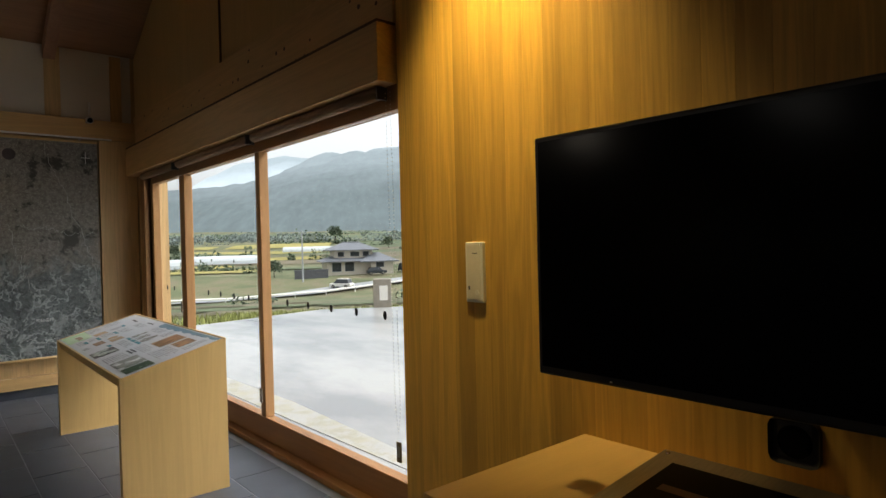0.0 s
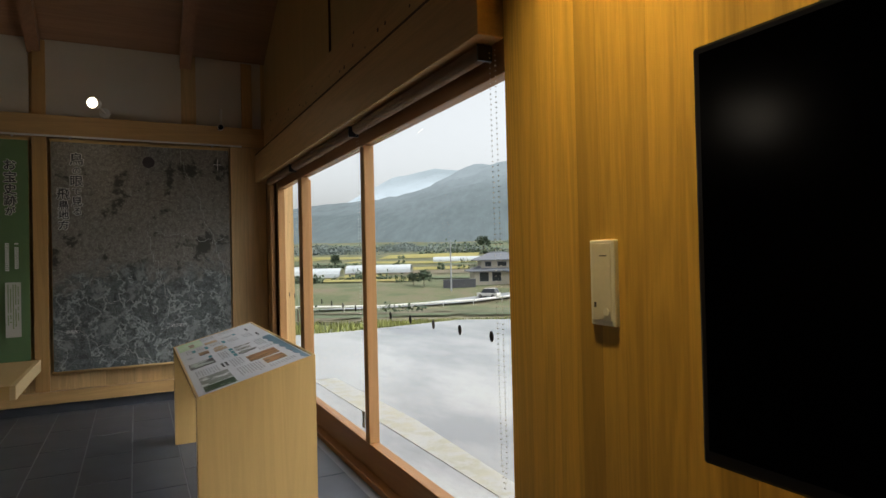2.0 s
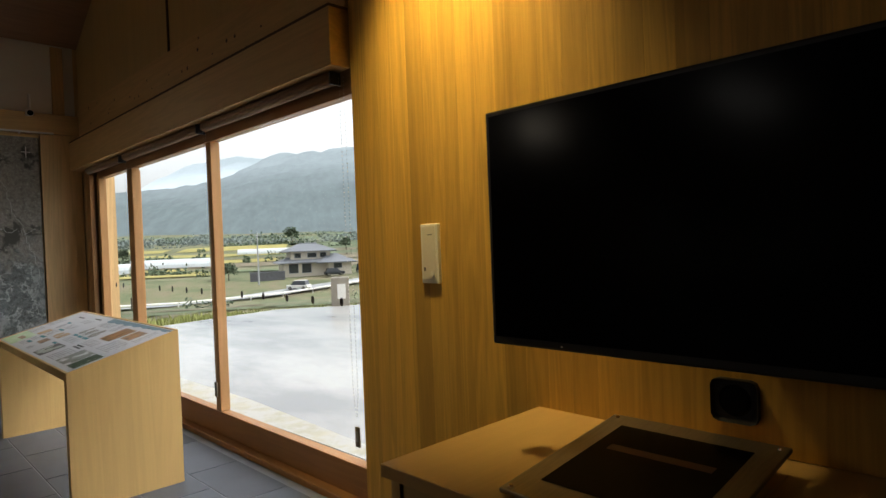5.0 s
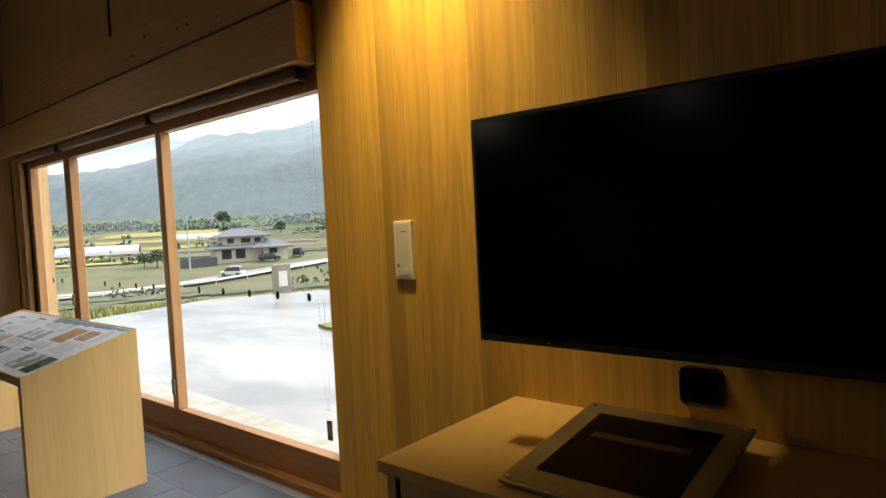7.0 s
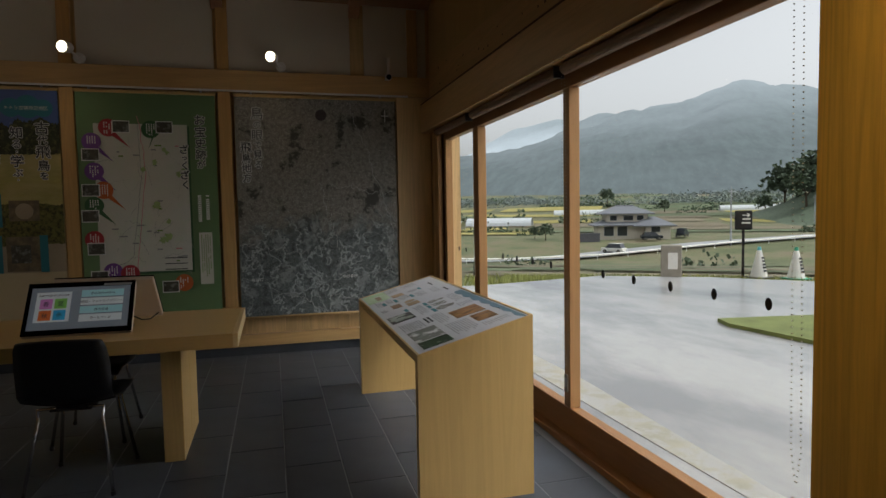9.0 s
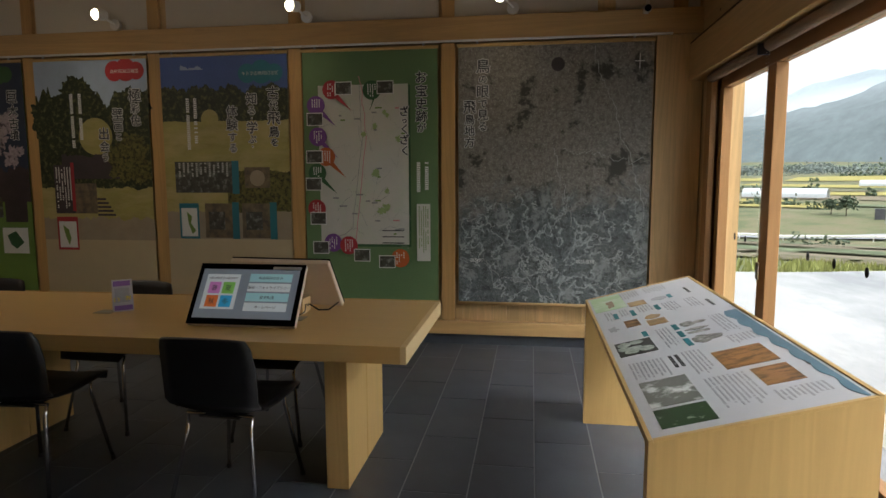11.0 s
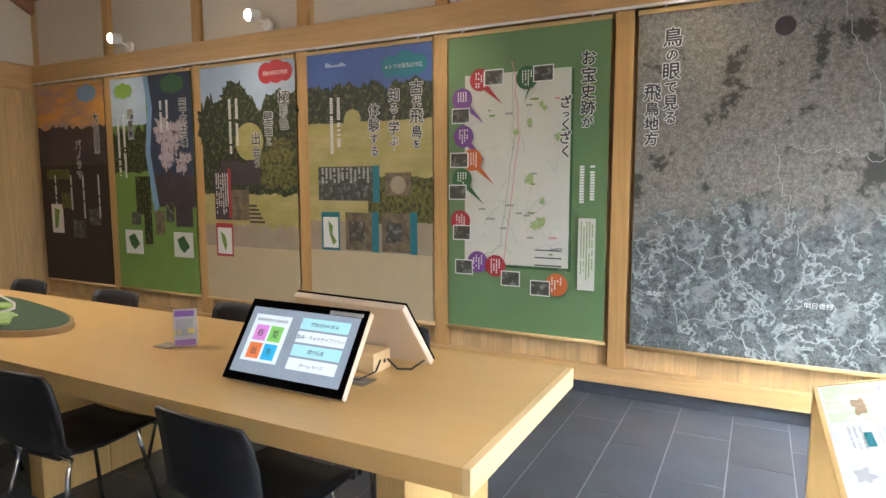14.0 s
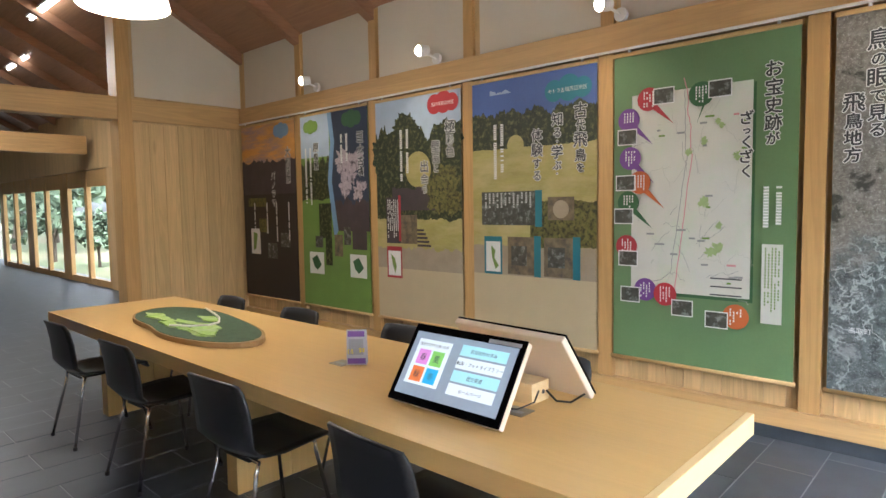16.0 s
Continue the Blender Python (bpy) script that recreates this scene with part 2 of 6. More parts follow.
@functools.lru_cache(maxsize=None)
def glyphs(text):
    """The mesh of a line of text at size 1, in the built-in font."""
    cu = bpy.data.curves.new("text", "FONT")
    cu.body, cu.size, cu.resolution_u = text, 1.0, 2
    ob = bpy.data.objects.new("text", cu)
    scene.collection.objects.link(ob)
    bpy.context.view_layer.update()
    me = bpy.data.meshes.new_from_object(ob.evaluated_get(bpy.context.evaluated_depsgraph_get()))
    bpy.data.objects.remove(ob)
    bpy.data.curves.remove(cu)
    return me


def put_text(bm, text, size, m, centre=True):
    me = glyphs(text).copy()
    if len(me.vertices):
        xs = [v.co.x for v in me.vertices]
        off = -(min(xs) + max(xs)) / 2 if centre else -min(xs)
        me.transform(m @ Matrix.Scale(size, 4) @ Matrix.Translation((off, 0, 0)))
        bm.from_mesh(me)
    bpy.data.meshes.remove(me)


def structure(name, bm, material, label, category):
    return tagged(part(name, bm, material), label, category, kind="structure")


# ---- the hall's structure ----
NY, EX = 7.40, 2.44          # north wall, east wall
SLOPE, EAVE = 0.54, 3.27     # the roof rises from the north wall
RIDGE_Y = 2.4


def roof_z(y):
    return EAVE + SLOPE * (NY - y) if y > RIDGE_Y else EAVE + SLOPE * (NY - RIDGE_Y) - SLOPE * (RIDGE_Y - y)


SOUTH, WEST = -2.4, -21.0
floor = structure("floor", box(WEST, 2.62, SOUTH, 8.0, -0.14, -0.0025), GROUT, "grey slate tile floor with pale grout joints", "floor")

b = bmesh.new()
for y0, y1 in ((RIDGE_Y, NY + 0.9), (SOUTH, RIDGE_Y)):
    za, zb = roof_z(y0 + 1e-4), (EAVE - 0.9 * SLOPE if y1 > 7 else roof_z(y1 - 1e-4))
    if y1 <= RIDGE_Y:
        za, zb = roof_z(y0), roof_z(RIDGE_Y + 1e-4)
    vs = [b.verts.new(c) for c in ((WEST, y0, za), (3.4, y0, za), (3.4, y1, zb), (WEST, y1, zb), (WEST, y0, za + 0.2), (3.4, y0, za + 0.2), (3.4, y1, zb + 0.2), (WEST, y1, zb + 0.2))]
    for f in ((0, 1, 2, 3), (7, 6, 5, 4), (0, 4, 5, 1), (1, 5, 6, 2), (2, 6, 7, 3), (3, 7, 4, 0)):
        b.faces.new([vs[i] for i in f])
structure("ceiling", b, CEIL, "dark wooden sloping ceiling boards between rafters", "ceiling")
for i in range(18):
    x = 1.7 - i * 1.22
    b = bmesh.new()
    for (y0, y1) in ((NY - 0.02, RIDGE_Y), (SOUTH + 0.05, RIDGE_Y)):
        z0, z1 = roof_z(y0), roof_z(RIDGE_Y + 1e-4)
        vs = [b.verts.new((x + dx, y, z + dz)) for dz in (-0.14, -0.003) for dx in (-0.05, 0.05) for y, z in ((y0, z0), (y1, z1))]
        for f in ((0, 1, 3, 2), (4, 6, 7, 5), (0, 4, 5, 1), (2, 3, 7, 6), (0, 2, 6, 4), (1, 5, 7, 3)):
            b.faces.new([vs[k] for k in f])
    tagged(part("rafter", b, RAFTER), "brown wooden rafter under the sloping ceiling", "rafter", "rafters", "structure")

# north wall: lower boards, base rail, posts, beam, wallboard above
structure("wall_north", box(-5.66, 2.62, NY, NY + 0.16, -0.1, 3.30), CEDAR_PALE, "pale timber wall behind the hanging panels", "wall")
structure("baseboard", box(-5.6, 2.44, 7.33, NY - 0.001, 0.083, 0.19, 0.004), BEAM_X, "orange-brown wooden base rail along the wall", "baseboard")
structure("kick_strip", box(-5.6, 2.44, 7.35, NY - 0.001, -0.01, 0.082), TILE, "dark grey tiled kick strip below the rail", "baseboard")
structure("wall_beam", box(-5.6, 2.42, 7.33, NY - 0.001, 2.41, 2.60, 0.005), BEAM_X, "long pale wooden beam above the panels", "beam")
for x0 in [-5.6 + 1.22 * i for i in range(6)] + [1.73]:
    structure("wall_board", box(x0 + 0.062, min(x0 + 1.158, 2.40), 7.385, NY - 0.001, 2.602, 3.27), PLASTER, "cream wallboard between upper posts", "wall")
for x in (-4.395, -3.17, -1.985, -0.745, 0.515, 2.26):
    w = 0.055 if x < 2 else 0.17
    structure("wall_post", box(x - w, x + w, 7.345, NY - 0.001, 0.192, 2.408, 0.004), POST if x < 2 else CEDAR_PALE, "square wooden wall post between the panels", "post")
    structure("upper_post", box(x - 0.05, x + 0.05, 7.36, NY - 0.001, 2.602, 3.25, 0.004), POST, "square wooden post above the beam", "post")
structure("picture_rail", box(-5.58, 2.2, 7.315, 7.329, 2.405, 2.422, 0.002), WHITE, "slim white hanging rail on the beam", "rail")

# east wall with the long window
structure("wall_east", box(EX, 2.62, SOUTH, 2.895, -0.1, 6.2), CEDAR, "warm cedar plank wall carrying the screen", "wall")
structure("wall_gable", box(EX, 2.62, 2.897, 8.0, 2.10, 6.2), PANEL, "pale plywood wall above the window", "wall")
structure("wall_corner", box(EX, 2.62, 7.0, 8.0, -0.1, 2.098), CEDAR_PALE, "pale timber wall end beside the window", "wall")
structure("valance", box(2.33, EX - 0.001, 2.91, 7.38, 2.067, 2.334, 0.004), BEAM_Y, "pale wooden blind box over the window", "valance")
structure("gable_board", box(2.415, EX - 0.001, 2.90, 7.38, 2.348, 2.66, 0.003), BEAM_Y, "broad knotty board above the blind box", "board")
# dark strip painted in for the shadow line along the blind box's top edge
b = box(2.331, 2.438, 2.912, 7.35, 2.335, 2.347)
# upright joint between the gable panels
box(2.425, 2.4385, 5.03, 5.042, 2.662, 4.8, 0, b)
structure("joint_strip", b, GROOVE, "dark board joint and painted shadow line over the blind box", "joint")
b = bmesh.new()
random.seed(4)
for k in range(26):
    y, z = random.uniform(3.0, 7.2), random.choice((2.5, 2.55, 2.47, 2.40, 2.62))
    cyl((2.4139, y, z), (2.4149, y, z), random.uniform(0.006, 0.014), seg=10, bm=b)
tagged(part("knot", b, KNOT), "dark round knots and plugs in the board", "knot", kind="stuff")

win = thing("window_1", "long timber-framed sliding window over a wet yard", "window", kind="structure")
WX0, WX1 = 2.465, 2.53


def win_part(name, y0, y1, z0, z1, material, dx=0.0, label=""):
    part(name, box(WX0 + dx, WX1 + dx, y0, y1, z0, z1, 0.004), material, win, label)


win_part("head_rail", 2.897, 7.0, 1.962, 2.098, FRAME_Y, 0.003)
win_part("bottom_rail", 2.897, 7.0, 0.03, 0.187, FRAME_Y, 0.002)
part("sill", box(2.41, 2.60, 2.897, 7.0, -0.03, 0.032, 0.004), FRAME_Y, win)
for y0, y1, dx in ((2.897, 2.925, 0), (4.505, 4.575, 0), (6.03, 6.155, 0), (6.16, 6.25, 0.05), (6.93, 6.998, -0.005)):
    win_part("stile", y0, y1, 0.189, 1.960, FRAME_Z, dx)
for y0, y1, dx in ((2.926, 4.504, 0), (4.576, 6.029, 0), (6.251, 6.929, 0)):
    g = part("pane", box(2.492 + dx, 2.498 + dx, y0, y1, 0.188, 1.961), GLASS, win, "clear glass pane")
    g.visible_shadow = False
part("corner_post", box(2.40, 2.464, 7.0, 7.12, 0.03, 2.058, 0.004), FRAME_Z, win)
for k, y in enumerate((3.13, 3.393, 3.655, 3.924, 4.195, 4.792, 5.055, 5.32, 5.58, 6.45, 6.65)):
    b = cyl((2.4895, y, 0.970), (2.4915, y, 0.970), 0.019, seg=12)
    bmesh.ops.scale(b, vec=(1, 0.8, 1.15), space=Matrix.Translation((-2.49, -y, -0.97)), verts=b.verts)
    tagged(part("sticker", b, BLACK), "small dark oval warning sticker on the glass", "sticker", "warning stickers")

# roller blinds with bead chains
for y0, y1, yc in ((2.99, 4.42, 2.955), (4.5, 5.95, 4.47), (6.05, 7.0, 6.02)):
    bl = thing("roller_blind", "brown roller blind rolled up under the valance", "blind", "window blinds")
    part("roll", cyl((2.40, y0, 2.035), (2.40, y1, 2.035), 0.032, seg=20), BLIND, bl, smooth=True)
    part("bracket", box(2.37, 2.43, y0 - 0.012, y0 - 0.002, 2.0, 2.06), BLACK, bl)
    b = bmesh.new()
    zb = 0.42 if yc < 6 else 0.9
    n = int((2.03 - zb) / 0.019)
    for side in (-1, 1):
        for i in range(n):
            z = 2.03 - i * 0.019
            pinch = 0.018
            if i > n - 6:
                pinch *= (n - i) / 6
            bmesh.ops.create_cube(b, size=0.0034, matrix=Matrix.Translation((2.415, yc + side * pinch - 0.02 * (2.03 - z) / 1.6, z)))
    part("bead_chain", b, mat("bead", (0.62, 0.58, 0.50), 0.4, 0.1), bl)
    wt = part("chain_weight", box(2.405, 2.413, yc - 0.045, yc - 0.012, zb - 0.11, zb - 0.015, 0.002), mat("tag_plastic", (0.22, 0.18, 0.13), 0.4), bl)
    part("tag_label", box(2.4038, 2.4045, yc - 0.04, yc - 0.018, zb - 0.085, zb - 0.035), GREY_INK, wt)

# west wing wall, post and beam
structure("wall_west", box(-5.84, -5.66, 6.10, NY, -0.1, 4.1), CEDAR_PALE, "pale plank partition wall at the hall's end", "wall")
structure("wall_board_west", box(-5.655, -5.645, 6.14, 7.38, 2.62, 3.95), PLASTER, "cream wallboard under the roof slope", "wall")
structure("end_post", box(-5.86, -5.62, 5.95, 6.10, -0.01, 4.2, 0.006), POST, "tall square wooden post at the partition's end", "post")
structure("tie_beam", box(-5.83, -5.63, SOUTH, 7.38, 2.36, 2.60, 0.006), BEAM_Y, "long pale tie beam across the opening", "beam")
structure("tie_beam_far", box(-11.1, -10.9, SOUTH, 7.3, 2.42, 2.74, 0.006), BEAM_Y, "pale tie beam further down the hall", "beam")
# far part of the hall with glazed north side
structure("wall_north_far", box(-21, -5.67, 7.42, 7.58, 2.16, 3.3), CEDAR_PALE, "pale board wall over the glazed doors", "wall")
structure("wall_north_link", box(-10.36, -5.85, 7.42, 7.58, -0.1, 2.158), CEDAR_PALE, "pale board wall beside the glazed doors", "wall")
structure("wall_far_end", box(-21.2, -21, SOUTH, 8, -0.1, 6.2), PLASTER, "cream end wall of the far hall", "wall")
structure("wall_south", box(-21, 2.62, SOUTH - 0.16, SOUTH, -0.1, 3.4), CEDAR_PALE, "plain timber wall behind the visitor", "wall")
for i in range(3):
    x0 = -12.95 - 2.6 * i
    g = thing("glazed_door", "timber-framed glazed double door to the garden", "door", "glazed garden doors", "structure")
    for a, c in ((0, 0.32), (1.30, 1.44), (2.44, 2.59)):
        part("stile", box(x0 + a, x0 + c, 7.44, 7.52, 0.0, 2.155, 0.004), POST, g)
    for a, c in ((0.322, 1.298), (1.442, 2.438)):
        part("bottom_rail", box(x0 + a, x0 + c, 7.45, 7.51, 0.0, 0.12, 0.004), POST, g)
        part("top_rail", box(x0 + a, x0 + c, 7.45, 7.51, 1.85, 2.155, 0.004), POST, g)
        p = part("pane", box(x0 + a, x0 + c, 7.477, 7.483, 0.121, 1.849), GLASS, g)
        p.visible_shadow = False

# ---- table, chairs, screens ----
table = thing("long_table", "long thick pale-wood table on slab legs", "table")
part("tabletop", box(-3.64, 0.6853, 4.705, 5.605, 0.63, 0.70, 0.0015), TABLE, table)
part("end_edge", box(0.6855, 0.71, 4.705, 5.605, 0.63, 0.7001, 0.0015), TABLE_END, table, "pale end-grain lipping")
for x in (0.36, -1.47, -3.2):
    part("leg", box(x - 0.05, x + 0.05, 4.90, 5.21, 0.0, 0.629, 0.003), PANEL, table)
    part("leg", box(x - 0.05, x + 0.05, 5.213, 5.52, 0.0, 0.629, 0.003), PANEL, table)


def shell(profile, width):
    """A moulded chair shell: a curved sheet swept along a side profile, rounded at its edges."""
    b = bmesh.new()
    rows, n = [], 8
    for (y, z), (w, dish) in zip(profile, width):
        rows.append([b.verts.new((w * (2 * k / n - 1), y + dish[0] * (2 * k / n - 1) ** 2, z + dish[1] * (2 * k / n - 1) ** 2)) for k in range(n + 1)])
    for r, q in zip(rows, rows[1:]):
        for k in range(n):
            b.faces.new((r[k], r[k + 1], q[k + 1], q[k]))
    b.normal_update()
    bmesh.ops.solidify(b, geom=b.faces[:], thickness=0.011)
    return b


def chair():
    c = thing("chair", "black moulded plastic chair with slim chrome legs", "chair", "chairs round the table")
    part("seat", shell([(0.24, 0.40), (0.22, 0.425), (0.10, 0.425), (-0.04, 0.415), (-0.13, 0.418), (-0.165, 0.432)],
                       [(0.17, (0, 0)), (0.19, (0, 0.01)), (0.205, (0, 0.012)), (0.205, (0, 0.016)), (0.20, (0, 0.022)), (0.198, (0.01, 0.02))]), BLACK, c, smooth=True)
    part("backrest", shell([(-0.166, 0.433), (-0.195, 0.47), (-0.205, 0.54), (-0.215, 0.62), (-0.232, 0.70), (-0.245, 0.738), (-0.25, 0.745)],
                           [(0.198, (0.01, 0.02)), (0.199, (0.012, 0.012)), (0.20, (0.018, 0)), (0.20, (0.02, 0)), (0.192, (0.02, 0)), (0.178, (0.018, -0.004)), (0.155, (0.016, -0.008))]), BLACK, c, smooth=True)
    for sx in (-1, 1):
        for top, foot in (((0.13 * sx, -0.12, 0.405), (0.19 * sx, -0.21, 0.012)), ((0.13 * sx, 0.16, 0.405), (0.185 * sx, 0.23, 0.012))):
            mid = [top[i] + 0.12 * (foot[i] - top[i]) for i in range(3)]
            lg = part("leg", tube([(top[0] * 0.5, top[1], 0.408), (top[0] * 1.1, top[1], 0.404), mid, foot], 0.0085), CHROME, c, smooth=True)
            part("foot_cap", cyl((foot[0], foot[1], 0.0), (foot[0], foot[1], 0.022), 0.012, seg=10), BLACK, lg)
    part("seat_plate", box(-0.09, 0.09, -0.13, 0.17, 0.392, 0.403, 0.003), BLACK, c)
    return c


first = chair()
first.matrix_basis = pose(-0.04, 4.79, 0, 0, 0, -3)
for x, y, turn in ((-0.98, 4.79, 4), (-1.99, 4.78, 3), (-2.87, 4.76, 2), (-0.15, 5.52, 180), (-1.10, 5.53, 178), (-2.04, 5.50, 183), (-2.93, 5.50, 180)):
    copy_thing(first, pose(x, y, 0, 0, 0, turn))

# touch screens on the table
SCREEN_BG = mat("screen_grey", (0.30, 0.36, 0.43), 0.2, vary=0.1, scale=9, emit=0.075)
SCREEN_WHITE = mat("screen_white", (0.80, 0.88, 0.92), 0.2, vary=0.05, emit=0.075)
SCREEN_CYAN = mat("screen_cyan", (0.45, 0.80, 0.85), 0.2, vary=0.05, emit=0.075)
SEASONS = [mat("key_" + n, c, 0.2, vary=0.05, emit=0.075) for n, c in (("pink", (0.75, 0.30, 0.72)), ("green", (0.28, 0.66, 0.16)), ("orange", (0.85, 0.24, 0.08)), ("blue", (0.07, 0.50, 0.85)))]
SCREEN_INK = mat("screen_ink", (0.03, 0.04, 0.07), 0.3)
BIRCH = mat("champagne_plastic", (0.66, 0.55, 0.42), 0.42, vary=0.04)
BOXWOOD = mat("pale_box_wood", (0.66, 0.48, 0.25), 0.5, vary=0.1, stretch=(1, 8, 8))


def touch_screen(m, label, lit):
    s = thing("touch_screen", label, "monitor", "screens on the table")
    s.matrix_basis = m
    w, h = 0.252, 0.296
    part("housing", box(-w, w, 0.004, 0.03, 0, h, 0.006), BIRCH, s)
    part("screen_glass", box(-w, w, -0.004, 0.0038, 0, h, 0.003), BLACK_GLOSS, s)
    part("vent", box(0.15, 0.24, 0.0302, 0.032, 0.03, 0.05), BLACK, s)
    if not lit:
        return s
    turn = pose(0, 0, 0, 90)

    def rect(name, x0, x1, z0, z1, d, material):
        part(name, box(x0, x1, -0.0045 - d, -0.0041 - d, z0, z1), material, s)
    rect("display", -0.230, 0.230, 0.028, 0.266, 0.0, SCREEN_BG)
    rect("menu_panel", -0.205, -0.045, 0.07, 0.24, 0.0006, SCREEN_WHITE)
    for i, ch in enumerate("春夏秋冬"):
        x, z = -0.185 + 0.066 * (i % 2), 0.145 - 0.065 * (i // 2)
        rect("key", x, x + 0.056, z, z + 0.056, 0.0012, SEASONS[i])
        b = bmesh.new()
        put_text(b, ch, 0.03, pose(x + 0.028, -0.0062, z + 0.016) @ turn)
        part("key_letter", b, SCREEN_INK, s)
    b = bmesh.new()
    put_text(b, "国営飛鳥歴史公園の四季", 0.0125, pose(-0.125, -0.0056, 0.216) @ turn)
    part("caption", b, SCREEN_INK, s)
    for i, tx in enumerate(("飛鳥保存の歩み", "動画・フォトライブラリー", "歴史街道", "ホームページ")):
        z = 0.205 - 0.047 * i
        rect("button", 0.0, 0.20, z, z + 0.04, 0.0006, SCREEN_CYAN if i % 2 == 0 else SCREEN_WHITE)
        b = bmesh.new()
        put_text(b, tx, 0.0165, pose(0.10, -0.0056, z + 0.013) @ turn)
        part("button_text", b, SCREEN_INK, s)
    rect("note", 0.10, 0.235, 0.2685, 0.2815, 0.0, PAPER)
    return s


touch_screen(pose(-0.075, 4.915, 0.7135, -34), "touch screen with a lit coloured season menu", True)
touch_screen(pose(0.01, 5.385, 0.735, -37, 0, 176), "pale-backed touch screen turned to the wall side", False)
for y0, y1, xx in ((5.01, 5.10, -0.05), (5.20, 5.31, 0.0)):
    st = thing("screen_stand", "pale wooden wedge box behind a touch screen", "stand", "screen stands")
    part("stand_body", box(xx - 0.2, xx + 0.105 + (0.07 if y0 < 5 else 0), y0, y1, 0.701, 0.775, 0.003), BOXWOOD, st)
    part("cable_hole", cyl((xx + 0.1052, y0 + 0.07, 0.735), (xx + 0.107, y0 + 0.07, 0.735), 0.008), BLACK, st)
tagged(part("power_cable", tube([(0.107, 5.29, 0.735), (0.16, 5.27, 0.712), (0.20, 5.30, 0.708), (0.24, 5.33, 0.74), (0.25, 5.345, 0.79)], 0.004), BLACK, smooth=True), "thin black power cable on the table", "cable")
tagged(part("data_cable", tube([(0.107, 5.24, 0.745), (0.115, 5.2, 0.715), (0.10, 5.12, 0.708), (0.02, 5.08, 0.71)], 0.003), BLACK, smooth=True), "thin black cable into a floor plate", "cable")
for x, y in ((0.10, 5.12), (-0.88, 5.14)):
    o = thing("table_outlet", "flat steel outlet plate set in the table", "outlet", "table outlets")
    part("plate", box(x - 0.045, x + 0.045, y - 0.04, y + 0.04, 0.7005, 0.7035, 0.001), STEEL, o)
    part("slot", box(x - 0.03, x + 0.03, y - 0.02, y + 0.0, 0.7036, 0.7046), GREY_INK, o)
# leaflet holder
cardm = pose(-0.80, 5.16, 0.702, 0, 0, 42)
lf = thing("leaflet_stand", "folded purple and white leaflet standing on the table", "leaflet")
lf.matrix_basis = cardm
b = bmesh.new()
for sgn in (1, -1):
    vs = [b.verts.new(c) for c in ((-0.045, 0, 0), (0.045, 0, 0), (0.045, 0.02, 0.155), (-0.045, 0.02, 0.155))]
    f = b.faces.new(vs)
    for v in vs:
        if sgn < 0:
            v.co.y = 0.04 - v.co.y
b.normal_update()
bmesh.ops.solidify(b, geom=b.faces[:], thickness=0.002)
part("card", b, PAPER, lf)
PURPLE = mat("purple_print", (0.20, 0.09, 0.36), 0.5)
YELLOW = mat("yellow_print", (0.75, 0.62, 0.08), 0.5)
lean = pose(0, -0.0015, 0, -7.3)
for nm, x0, x1, z0, z1, mm in (("band", -0.04, 0.035, 0.125, 0.15, PURPLE), ("photo", -0.035, 0.03, 0.045, 0.115, GREY_INK), ("band", -0.04, 0.04, 0.006, 0.03, PURPLE), ("spot", -0.04, -0.015, 0.05, 0.07, YELLOW), ("spot", 0.01, 0.035, 0.055, 0.075, YELLOW)):
    o = part(nm, box(x0, x1, -0.0025, -0.0012 - 0.0004 * (nm == "photo"), z0, z1), mm, lf)
    o.matrix_basis = lean

# landscape model on the table
md = thing("relief_model", "green landscape relief model with winding white road", "model")


def blob(k):
    out = []
    for i in range(48):
        a = 2 * math.pi * i / 48
        r = 1 + 0.10 * math.cos(2 * a) - 0.20 * math.exp(-((a - 4.5) / 0.45) ** 2) + 0.05 * math.sin(3 * a + 1)
        out.append((-2.27 + k * 0.68 * r * math.cos(a), 5.10 + k * 0.30 * r * math.sin(a) - 0.06 * math.cos(a)))
    return out


part("base", prism(blob(1.0), 0.701, 0.728), mat("cork_edge", (0.36, 0.22, 0.09), 0.7), md)
b = prism(blob(0.96), 0.7285, 0.731)
part("forest", b, mat("model_forest", (0.035, 0.075, 0.035), 0.8, vary=0.4, scale=40, bump=0.4), md)
random.seed(9)
b = bmesh.new()
for k in range(15):
    cx, cy = -2.27 + random.uniform(-0.48, 0.48), 5.10 + random.uniform(-0.13, 0.13)
    nn = 14
    ph = random.uniform(0, 6)
    prism([(cx + (0.12 + 0.04 * math.sin(3 * t + ph)) * math.cos(t), cy + (0.04 + 0.018 * math.sin(2 * t + ph)) * math.sin(t)) for t in [2 * math.pi * i / nn for i in range(nn)]], 0.7312, 0.734 + 0.0005 * k, b)
part("meadow", b, mat("model_fields", (0.30, 0.46, 0.10), 0.8, vary=0.3, scale=25, second=(0.42, 0.50, 0.28), second_scale=9), md)["kind"] = "stuff"
part("road", tube([(-2.62, 5.36, 0.742), (-2.4, 5.30, 0.744), (-2.2, 5.24, 0.745), (-2.05, 5.16, 0.745), (-2.02, 5.08, 0.745), (-2.08, 5.0, 0.745), (-2.2, 4.94, 0.744)], 0.006, 6), WHITE, md)

